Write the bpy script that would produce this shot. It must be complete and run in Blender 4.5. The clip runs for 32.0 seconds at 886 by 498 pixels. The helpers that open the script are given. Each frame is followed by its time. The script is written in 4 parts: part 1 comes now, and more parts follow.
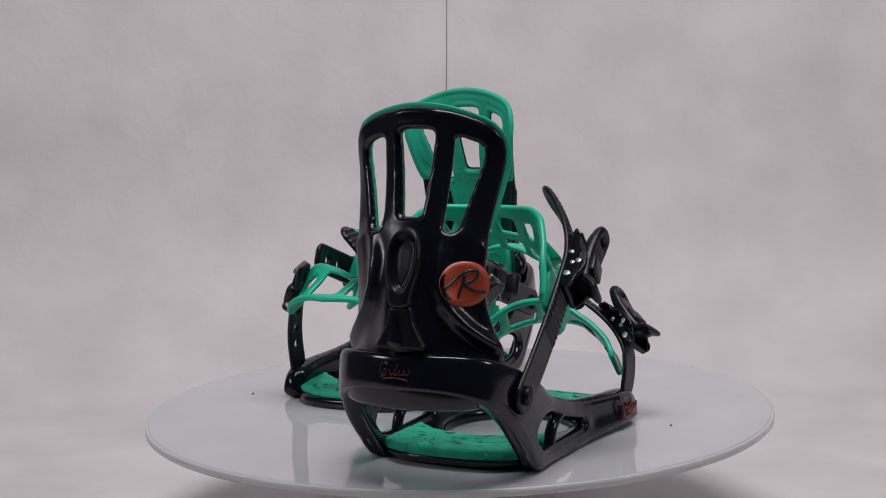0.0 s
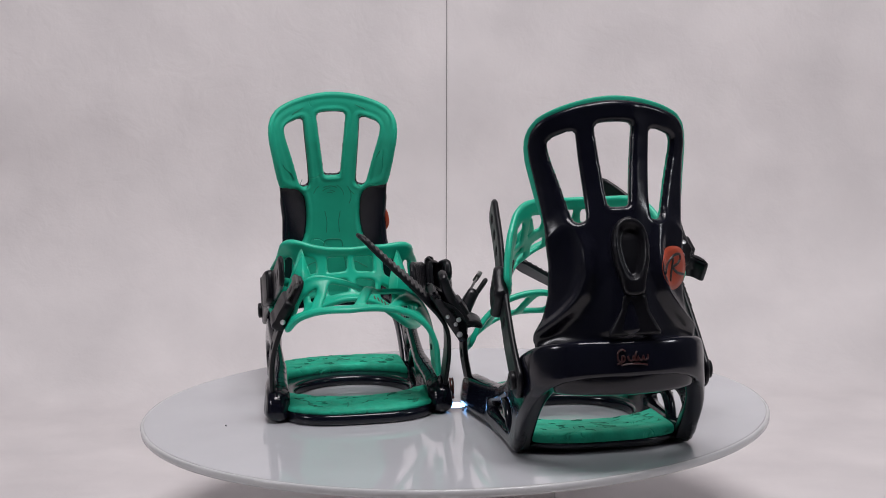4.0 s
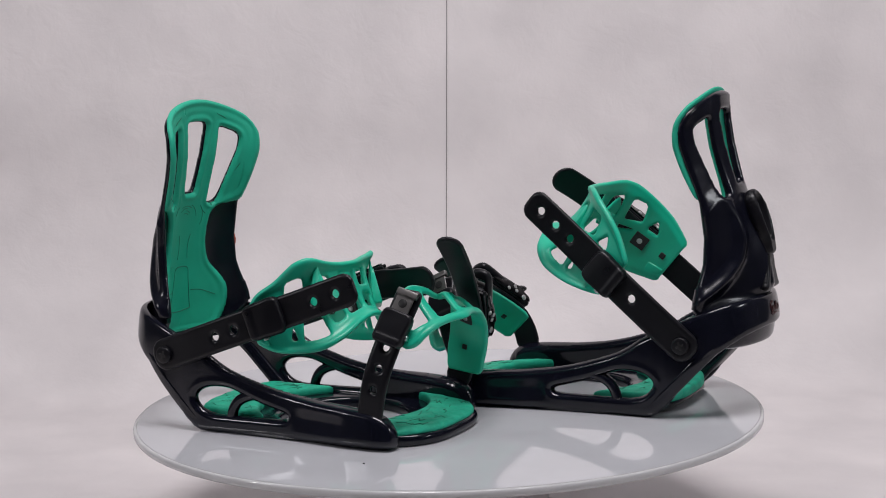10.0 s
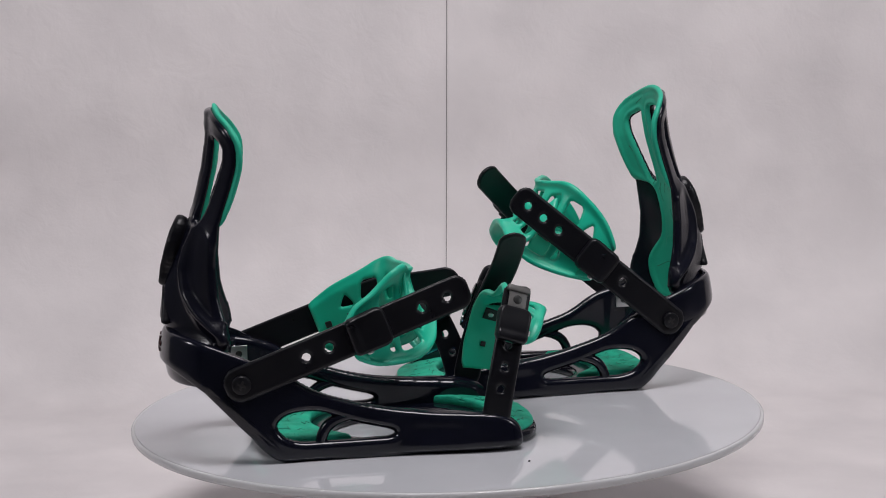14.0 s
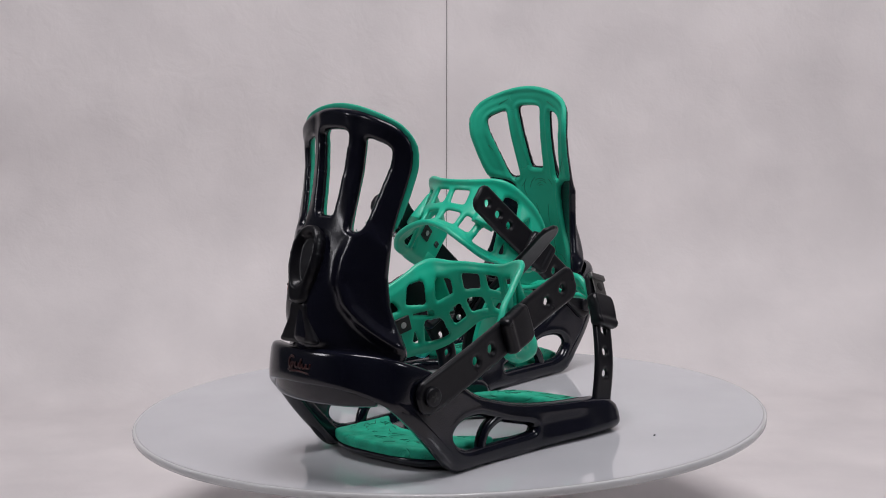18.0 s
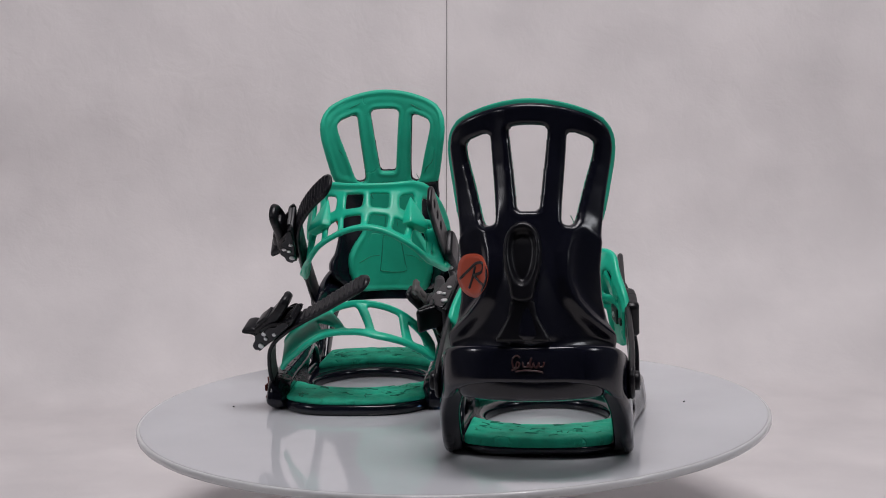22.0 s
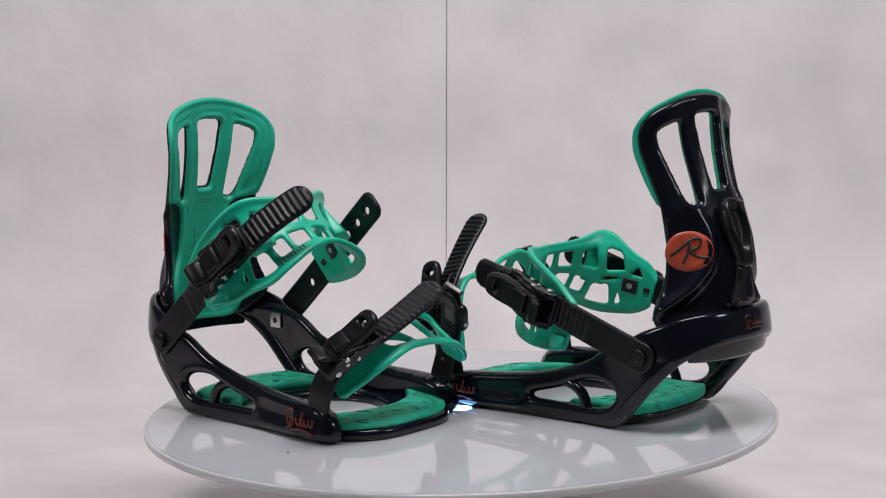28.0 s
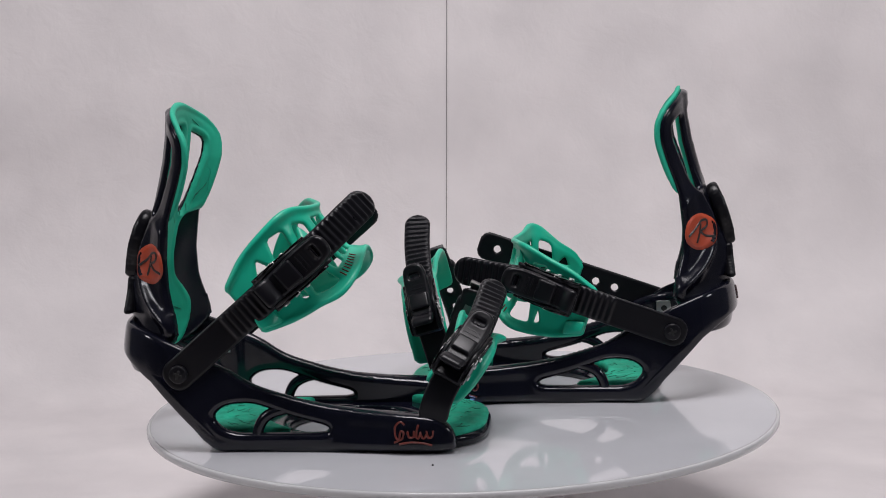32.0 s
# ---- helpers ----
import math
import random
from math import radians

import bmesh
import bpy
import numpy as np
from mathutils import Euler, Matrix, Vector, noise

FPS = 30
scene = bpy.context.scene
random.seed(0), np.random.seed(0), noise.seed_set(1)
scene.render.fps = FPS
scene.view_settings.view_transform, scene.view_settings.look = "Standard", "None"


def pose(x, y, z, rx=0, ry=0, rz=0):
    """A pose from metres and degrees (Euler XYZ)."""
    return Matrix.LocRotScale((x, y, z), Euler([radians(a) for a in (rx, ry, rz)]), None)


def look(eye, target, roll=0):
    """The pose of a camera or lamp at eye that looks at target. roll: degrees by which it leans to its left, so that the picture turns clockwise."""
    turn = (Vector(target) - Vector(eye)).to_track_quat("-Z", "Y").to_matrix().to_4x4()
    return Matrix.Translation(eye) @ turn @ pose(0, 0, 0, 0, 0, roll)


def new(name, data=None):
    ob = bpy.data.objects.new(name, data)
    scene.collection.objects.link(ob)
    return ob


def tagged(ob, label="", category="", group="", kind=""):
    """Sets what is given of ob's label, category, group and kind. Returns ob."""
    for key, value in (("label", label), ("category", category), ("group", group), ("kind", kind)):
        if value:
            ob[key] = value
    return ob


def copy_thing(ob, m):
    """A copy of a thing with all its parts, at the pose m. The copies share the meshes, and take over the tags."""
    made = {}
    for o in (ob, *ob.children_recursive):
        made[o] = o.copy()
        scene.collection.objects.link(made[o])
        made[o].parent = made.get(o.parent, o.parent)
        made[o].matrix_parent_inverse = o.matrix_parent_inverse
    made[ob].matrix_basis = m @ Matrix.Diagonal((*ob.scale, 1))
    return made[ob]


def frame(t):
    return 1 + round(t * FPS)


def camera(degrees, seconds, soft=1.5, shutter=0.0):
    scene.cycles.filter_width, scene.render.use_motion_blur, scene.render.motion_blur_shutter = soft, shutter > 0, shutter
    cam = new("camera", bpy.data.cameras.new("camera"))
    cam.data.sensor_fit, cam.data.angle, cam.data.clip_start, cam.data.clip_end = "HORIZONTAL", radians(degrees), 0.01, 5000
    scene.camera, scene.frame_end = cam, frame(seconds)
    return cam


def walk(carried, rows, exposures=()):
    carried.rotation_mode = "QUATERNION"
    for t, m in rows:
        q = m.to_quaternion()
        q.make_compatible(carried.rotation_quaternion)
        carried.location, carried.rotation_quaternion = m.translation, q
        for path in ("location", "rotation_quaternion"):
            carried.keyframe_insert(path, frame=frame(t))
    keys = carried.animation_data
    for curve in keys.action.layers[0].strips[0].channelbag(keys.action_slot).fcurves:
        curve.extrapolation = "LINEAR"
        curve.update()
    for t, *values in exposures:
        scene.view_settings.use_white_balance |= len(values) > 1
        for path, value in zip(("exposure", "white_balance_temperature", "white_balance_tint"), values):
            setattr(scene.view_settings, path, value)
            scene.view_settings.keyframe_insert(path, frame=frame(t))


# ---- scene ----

# ---- camera ----
EYE = (0.0, -1.2428, 0.2842)
cam = camera(31.43, 32.0, soft=1.0)
cam_pose = look(EYE, (EYE[0] - 0.0049, EYE[1] + 0.9925, EYE[2] - 0.12234), roll=-1.52)
EXPOSURE = [(0, -0.25), (1, -0.26), (2, -0.16), (3, -0.08), (5.5, 0.03), (8, 0.03), (11, 0.03), (13, -0.05), (14, -0.08), (16.5, -0.06), (18, -0.08), (19, -0.18),
            (20, -0.26), (21, -0.26), (22, -0.18), (23, -0.07), (24, -0.02), (25.5, 0.03), (29, 0.06), (32, 0.02)]
walk(cam, [(0.0, cam_pose), (32.0, cam_pose)], EXPOSURE)

# ---- world and light ----
world = bpy.data.worlds.new("world")
scene.world = world
world.use_nodes = True
world.node_tree.nodes["Background"].inputs[0].default_value = (0.8, 0.85, 1.0, 1)
world.node_tree.nodes["Background"].inputs[1].default_value = 0.05


def area(name, eye, target, sx, sy, power, colour):
    d = bpy.data.lights.new(name, "AREA")
    d.shape, d.size, d.size_y, d.energy, d.color = "RECTANGLE", sx, sy, power, colour
    ob = new(name, d)
    ob.matrix_world = look(eye, target)
    return ob


area("ceiling_lamp", (0.12, -0.35, 1.6), (0.0, 0.6, 0.42), 0.95, 0.6, 24.2, (1, 0.955, 0.99))
# two unseen side lights, added for small highlights and a cooler tint
area("added_side_light_left", (-1.25, -0.55, 0.75), (0, 0.1, 0.05), 0.25, 0.25, 3.0, (0.97, 0.95, 1.0))
area("added_side_light_right", (1.25, -0.6, 0.75), (0, 0.1, 0.05), 0.25, 0.25, 2.7, (0.93, 0.95, 1.0))


# ---- materials ----
class Nodes:
    """A principled material with helpers to wire textures into it."""

    def __init__(self, name, colour, rough, metal=0.0, spec=0.5):
        self.m = bpy.data.materials.new(name)
        self.m.use_nodes = True
        self.t = self.m.node_tree
        self.b = self.t.nodes["Principled BSDF"]
        self.b.inputs["Base Color"].default_value = (*colour, 1)
        self.b.inputs["Roughness"].default_value = rough
        self.b.inputs["Metallic"].default_value = metal
        self.b.inputs["Specular IOR Level"].default_value = spec
        self.co = self.t.nodes.new("ShaderNodeTexCoord").outputs["Object"]

    def noise(self, scale, detail=4.0, distort=0.0):
        n = self.t.nodes.new("ShaderNodeTexNoise")
        n.inputs["Scale"].default_value = scale
        n.inputs["Detail"].default_value = detail
        n.inputs["Distortion"].default_value = distort
        self.t.links.new(self.co, n.inputs["Vector"])
        return n.outputs["Fac"]

    def ramp(self, fac, stops):
        r = self.t.nodes.new("ShaderNodeValToRGB")
        while len(r.color_ramp.elements) < len(stops):
            r.color_ramp.elements.new(0.5)
        for e, (p, c) in zip(r.color_ramp.elements, stops):
            e.position, e.color = p, (*c, 1)
        self.t.links.new(fac, r.inputs["Fac"])
        return r.outputs["Color"]

    def span(self, fac, lo, hi):
        r = self.t.nodes.new("ShaderNodeMapRange")
        r.inputs["To Min"].default_value, r.inputs["To Max"].default_value = lo, hi
        r.inputs["From Min"].default_value, r.inputs["From Max"].default_value = 0.25, 0.75
        self.t.links.new(fac, r.inputs["Value"])
        return r.outputs["Result"]

    def put(self, socket, out):
        self.t.links.new(out, self.b.inputs[socket])
        return self

    def bump(self, heights):
        last = None
        for fac, strength, distance in heights:
            b = self.t.nodes.new("ShaderNodeBump")
            b.inputs["Distance"].default_value = distance
            if isinstance(strength, float):
                b.inputs["Strength"].default_value = strength
            else:
                self.t.links.new(strength, b.inputs["Strength"])
            self.t.links.new(fac, b.inputs["Height"])
            if last:
                self.t.links.new(last, b.inputs["Normal"])
            last = b.outputs["Normal"]
        self.t.links.new(last, self.b.inputs["Normal"])
        return self


def plastic(name, lo, hi, rough, spread, grain, spec=0.5):
    n = Nodes(name, lo, rough, spec=spec)
    n.put("Base Color", n.ramp(n.noise(38), [(0.3, lo), (0.7, hi)]))
    n.put("Roughness", n.span(n.noise(90, 6), rough - spread, rough + spread))
    n.bump([(n.noise(520, 2), 0.10, grain), (n.noise(45, 3), 0.12, 0.0009)])
    return n.m


BLACK = plastic("black_gloss_plastic", (0.004, 0.0045, 0.0095), (0.006, 0.0066, 0.0135), 0.15, 0.03, 0.00010)
SATIN = plastic("black_satin_plastic", (0.004, 0.0044, 0.0095), (0.006, 0.0064, 0.013), 0.22, 0.04, 0.00012, 0.42)
STRAP = plastic("black_matt_plastic", (0.0042, 0.0042, 0.0062), (0.006, 0.006, 0.0085), 0.33, 0.07, 0.0004, 0.30)
GREEN = plastic("green_moulded_plastic", (0.008, 0.47, 0.295), (0.012, 0.53, 0.335), 0.36, 0.06, 0.0003)


def foam():
    n = Nodes("green_foam_rubber", (0.006, 0.30, 0.165), 0.6)
    lines = n.ramp(n.noise(19, 0, 1.2), [(0.0, (1, 1, 1)), (0.545, (1, 1, 1)), (0.555, (0.0, 0.0, 0.0)), (0.565, (1, 1, 1))])
    n.put("Base Color", n.ramp(n.noise(60), [(0.3, (0.006, 0.40, 0.25)), (0.7, (0.009, 0.46, 0.29))]))
    n.bump([(n.noise(900, 2), 0.2, 0.0003), (lines, n.ramp(n.noise(26, 1), [(0.52, (0, 0, 0)), (0.6, (0.7, 0.7, 0.7))]), 0.0011)])
    return n.m


FOAM = foam()


def tread():
    n = Nodes("green_foot_rubber", (0.008, 0.32, 0.18), 0.65)
    lines = n.ramp(n.noise(48, 2, 1.5), [(0.0, (1, 1, 1)), (0.60, (1, 1, 1)), (0.62, (0.0, 0.0, 0.0)), (0.64, (1, 1, 1))])
    n.put("Base Color", n.ramp(n.noise(70, 6), [(0.34, (0.006, 0.33, 0.205)), (0.66, (0.013, 0.52, 0.325))]))
    n.bump([(n.noise(420, 3), 0.4, 0.0006), (n.noise(90, 3), 0.8, 0.002), (lines, n.ramp(n.noise(60, 1), [(0.5, (0, 0, 0)), (0.58, (0.8, 0.8, 0.8))]), 0.0012)])
    return n.m


TREAD = tread()
STEEL = Nodes("bright_steel", (0.62, 0.62, 0.62), 0.28, 1.0).m
CLIP = Nodes("grey_steel", (0.17, 0.165, 0.16), 0.42, 1.0).m
ORANGE = plastic("orange_print", (0.40, 0.055, 0.022), (0.46, 0.07, 0.03), 0.4, 0.05, 0.0002)
RUST = plastic("dark_red_print", (0.13, 0.02, 0.012), (0.17, 0.025, 0.015), 0.35, 0.05, 0.0002)
# darker copy of the red print, with the heel's shade in its colour
RUST_SHADED = plastic("shaded_red_print", (0.035, 0.007, 0.007), (0.05, 0.010, 0.009), 0.3, 0.05, 0.0002)
LINE_GREY = plastic("backdrop_line_grey", (0.14, 0.13, 0.13), (0.19, 0.18, 0.18), 0.7, 0.05, 0.0002)
# darkened green that paints in the shade of engraved grooves
GROOVE_SHADE = plastic("groove_shade_green", (0.004, 0.15, 0.095), (0.005, 0.19, 0.12), 0.6, 0.05, 0.0002)
COATED = Nodes("coated_steel", (0.045, 0.045, 0.047), 0.14, 1.0).m
# black of prints and small parts, also painted as shade in holes and slots
INK_SHADE = plastic("black_print_and_shade", (0.008, 0.008, 0.008), (0.012, 0.012, 0.012), 0.4, 0.05, 0.0002)


def paper():
    n = Nodes("white_backdrop_paper", (0.72, 0.70, 0.69), 0.85, spec=0.2)
    n.put("Base Color", n.ramp(n.noise(9, 6), [(0.3, (0.65, 0.617, 0.615)), (0.7, (0.755, 0.716, 0.71))]))
    n.bump([(n.noise(6, 2, 0.2), 0.35, 0.02), (n.noise(26, 4, 0.6), 0.22, 0.006), (n.noise(300, 3), 0.15, 0.001)])
    return n.m


PAPER = paper()


def opal():
    n = Nodes("white_opal_glass", (0.70, 0.71, 0.73), 0.04, spec=0.95)
    n.put("Base Color", n.ramp(n.noise(14, 5), [(0.3, (0.56, 0.568, 0.595)), (0.7, (0.60, 0.608, 0.635))]))
    n.put("Roughness", n.span(n.noise(25, 5), 0.03, 0.075))
    return n.m


OPAL = opal()
RIM = Nodes("clear_glass_edge", (0.84, 0.845, 0.85), 0.10).m
RIM.node_tree.nodes["Principled BSDF"].inputs["Transmission Weight"].default_value = 0.3


def wall_paint():
    n = Nodes("grey_wall_paint", (0.25, 0.24, 0.24), 0.8)
    # bluish tint chosen so the unseen walls colour reflections in the black plastic
    n.put("Base Color", n.ramp(n.noise(3, 6), [(0.3, (0.19, 0.20, 0.225)), (0.7, (0.245, 0.255, 0.285))]))
    return n.m


WALL = wall_paint()
GLOW = Nodes("blue_white_lamp", (0.7, 0.85, 1.0), 0.3)
GLOW.b.inputs["Emission Color"].default_value = (0.22, 0.5, 1.0, 1)
GLOW.b.inputs["Emission Strength"].default_value = 9.0
GLOW = GLOW.m

# ---- mesh helpers: shapes are written in millimetres, mirrored by SIDE ----
MM = 0.001
SIDE = [1]


def even(mesh, times):
    """Evens out a mesh without shrinking it."""
    v = np.array(mesh[0], float)
    f = np.array(mesh[1])
    a, b = f.ravel(), np.roll(f, -1, axis=1).ravel()
    count = np.bincount(a, minlength=len(v)) + np.bincount(b, minlength=len(v))
    for k in range(2 * times):
        s = np.stack([np.bincount(a, v[b, c], len(v)) + np.bincount(b, v[a, c], len(v)) for c in range(3)], axis=1)
        v = v + (0.5 if k % 2 == 0 else -0.52) * (s / count[:, None] - v)
    return [tuple(p) for p in v], mesh[1]


def part(name, mesh, mat, parent, label="", sub=0, smooth=True):
    verts, faces = mesh
    me = bpy.data.meshes.new(name)
    flip = SIDE[0]
    me.from_pydata([(x * MM, y * MM * flip, z * MM) for x, y, z in verts], [], faces)
    bm = bmesh.new()
    bm.from_mesh(me)
    bmesh.ops.recalc_face_normals(bm, faces=bm.faces)
    bm.to_mesh(me)
    bm.free()
    if smooth:
        me.shade_smooth()
    me.materials.append(mat)
    ob = new(name, me)
    ob.parent = parent
    if sub:
        mod = ob.modifiers.new("round", "SUBSURF")
        mod.levels = mod.render_levels = sub
    if label:
        tagged(ob, label)
    return ob


def shell(front, back, mask=None, wrap=False):
    """A closed skin between two grids of points; cells outside the mask are open, with walls round them."""
    n, m = front.shape[:2]
    ci = n if wrap else n - 1
    if mask is None:
        mask = np.ones((ci, m - 1), bool)
    verts, faces, ids = [], [], {}

    def vid(k, i, j):
        key = (k, i % n, j)
        if key not in ids:
            ids[key] = len(verts)
            verts.append(tuple((front, back)[k][i % n, j]))
        return ids[key]

    def solid(i, j):
        if wrap:
            i %= ci
        return 0 <= i < ci and 0 <= j < m - 1 and mask[i, j]

    for i in range(ci):
        for j in range(m - 1):
            if not mask[i, j]:
                continue
            ring = [(i, j), (i + 1, j), (i + 1, j + 1), (i, j + 1)]
            faces.append([vid(0, *q) for q in ring])
            faces.append([vid(1, *q) for q in reversed(ring)])
            sides = [(i, j - 1), (i + 1, j), (i, j + 1), (i - 1, j)]
            for k, (a, b) in enumerate(sides):
                if not solid(a, b):
                    p, q = ring[k], ring[(k + 1) % 4]
                    faces.append([vid(0, *q), vid(0, *p), vid(1, *p), vid(1, *q)])
    return verts, faces


def spline(pts, ts):
    """Points on a smooth curve through pts, at fractions ts of its length."""
    p = np.array(pts, float)
    if len(p) == 2:
        fine = p[0] + np.linspace(0, 1, 60)[:, None] * (p[1] - p[0])
    else:
        e = np.vstack([2 * p[0] - p[1], p, 2 * p[-1] - p[-2]])
        fine = []
        for k in range(1, len(e) - 2):
            for t in np.linspace(0, 1, 24, endpoint=False):
                a, b, c, d = e[k - 1], e[k], e[k + 1], e[k + 2]
                fine.append(0.5 * (2 * b + (c - a) * t + (2 * a - 5 * b + 4 * c - d) * t * t + (3 * b - a - 3 * c + d) * t ** 3))
        fine = np.array(fine + [p[-1]])
    arc = np.concatenate([[0], np.cumsum(np.linalg.norm(np.diff(fine[:, :3], axis=0), axis=1))])
    return np.array([[np.interp(t * arc[-1], arc, fine[:, k]) for k in range(fine.shape[1])] for t in ts]), arc[-1]


def frames(path, wdirs, ts, ref):
    """Points, directions along, across and outwards, and the length of a strap's line."""
    p, length = spline(path, ts)
    w = np.array([[np.interp(t, np.linspace(0, 1, len(wdirs)), np.array(wdirs, float)[:, k]) for k in range(3)] for t in ts])
    fine, _ = spline(path, np.clip(np.array(ts) + 0.004, 0, 1))
    fine0, _ = spline(path, np.clip(np.array(ts) - 0.004, 0, 1))
    t = fine - fine0
    t /= np.linalg.norm(t, axis=1, keepdims=True)
    w -= t * np.sum(t * w, axis=1, keepdims=True)
    w /= np.linalg.norm(w, axis=1, keepdims=True)
    n = np.cross(t, w)
    s = np.sign(np.sum(n * (p - np.array(ref)), axis=1, keepdims=True))
    s[s == 0] = 1
    return p, t, w, n * s, length


REF = (105, 0, 45)


def bm_mesh(bm):
    bm.verts.ensure_lookup_table()
    out = [tuple(v.co) for v in bm.verts], [[v.index for v in f.verts] for f in bm.faces]
    bm.free()
    return out


def rbox(m, sx, sy, sz, bevel, taper=1.0):
    """A box of that size with rounded edges, set at the matrix m; taper narrows its far end in x."""
    bm = bmesh.new()
    bmesh.ops.create_cube(bm, size=1)
    for v in bm.verts:
        k = taper if v.co.x > 0 else 1.0
        v.co = Vector((v.co.x * sx, v.co.y * sy * k, v.co.z * sz))
    bmesh.ops.bevel(bm, geom=list(bm.edges), offset=bevel, segments=3, profile=0.6, affect="EDGES")
    bm.transform(m)
    return bm_mesh(bm)


def disc(m, r, h, segments=24, bevel=0.5):
    bm = bmesh.new()
    bmesh.ops.create_cone(bm, cap_ends=True, segments=segments, radius1=r, radius2=r, depth=h)
    rim = [e for e in bm.edges if len(e.link_faces) == 2 and e.calc_face_angle(0) > 1]
    bmesh.ops.bevel(bm, geom=rim, offset=bevel, segments=2, affect="EDGES", profile=0.5)
    bm.transform(m)
    return bm_mesh(bm)


def wedge(pts, bevel):
    """A solid block spanned by a few corner points, with rounded edges."""
    bm = bmesh.new()
    for p in pts:
        bm.verts.new(tuple(p))
    bmesh.ops.convex_hull(bm, input=list(bm.verts))
    bmesh.ops.dissolve_limit(bm, angle_limit=0.02, verts=list(bm.verts), edges=list(bm.edges))
    bmesh.ops.bevel(bm, geom=list(bm.edges), offset=bevel, segments=3, profile=0.5, affect="EDGES")
    return bm_mesh(bm)


def join(*meshes):
    verts, faces = [], []
    for v, f in meshes:
        faces += [[i + len(verts) for i in q] for q in f]
        verts += v
    return verts, faces


def basis(p, x, y, z):
    m = Matrix.Identity(4)
    for i, c in enumerate((x, y, z, p)):
        for k in range(3):
            m[k][i] = float(c[k])
    return m


def at(x, y, z, rx=0, ry=0, rz=0):
    return Matrix.LocRotScale((x, y, z), Euler([radians(a) for a in (rx, ry, rz)]), None)


def smooth(a, b, x):
    t = np.clip((x - a) / (b - a), 0, 1)
    return t * t * (3 - 2 * t)


# ---- plates cut from an outline with openings, rounded at every edge ----
def chaikin(pts, times=3):
    p = np.array(pts, float)
    for _ in range(times):
        q = np.roll(p, -1, axis=0)
        p = np.stack([0.75 * p + 0.25 * q, 0.25 * p + 0.75 * q], axis=1).reshape(-1, 2)
    return p


def rounded(pts, r):
    p = np.array(pts, float)
    out = []
    for a, b, c in zip(np.roll(p, 1, axis=0), p, np.roll(p, -1, axis=0)):
        da, dc = np.linalg.norm(a - b), np.linalg.norm(c - b)
        s, e = b + (a - b) * min(r / da, 0.48), b + (c - b) * min(r / dc, 0.48)
        for t in (0, 0.25, 0.5, 0.75, 1):
            out.append((1 - t) ** 2 * s + 2 * t * (1 - t) * b + t * t * e)
    return np.array(out)


def poly(pts, r=4.0):
    """Signed distance to a closed outline with corners rounded by r."""
    p = rounded(pts, r)

    def f(x, y):
        best = np.full(x.shape, 1e9)
        inside = np.zeros(x.shape, bool)
        for (ax, ay), (bx, by) in zip(p, np.roll(p, -1, axis=0)):
            ex, ey = bx - ax, by - ay
            wx, wy = x - ax, y - ay
            t = np.clip((wx * ex + wy * ey) / (ex * ex + ey * ey + 1e-9), 0, 1)
            best = np.minimum(best, (wx - ex * t) ** 2 + (wy - ey * t) ** 2)
            c = (ay > y) != (by > y)
            inside ^= c & (wx < ex * wy / (ey if abs(ey) > 1e-9 else 1e-9))
        return np.where(inside, -1, 1) * np.sqrt(best)
    return f


def circle(cx, cy, r):
    return lambda x, y: np.hypot(x - cx, y - cy) - r


def stadium(x0, x1, half, ra, rb):
    """A strap's outline: x0 to x1 long, with end corners of radius ra and rb."""
    def f(x, y):
        r = np.where(x < (x0 + x1) / 2, ra, rb)
        qx, qy = abs(x - (x0 + x1) / 2) - (x1 - x0) / 2 + r, abs(y) - half + r
        return np.minimum(np.maximum(qx, qy), 0) + np.hypot(np.maximum(qx, 0), np.maximum(qy, 0)) - r
    return f


def carve(outer, holes):
    def f(x, y):
        d = outer(x, y)
        for h in holes:
            d = np.maximum(d, -h(x, y))
        return d
    return f


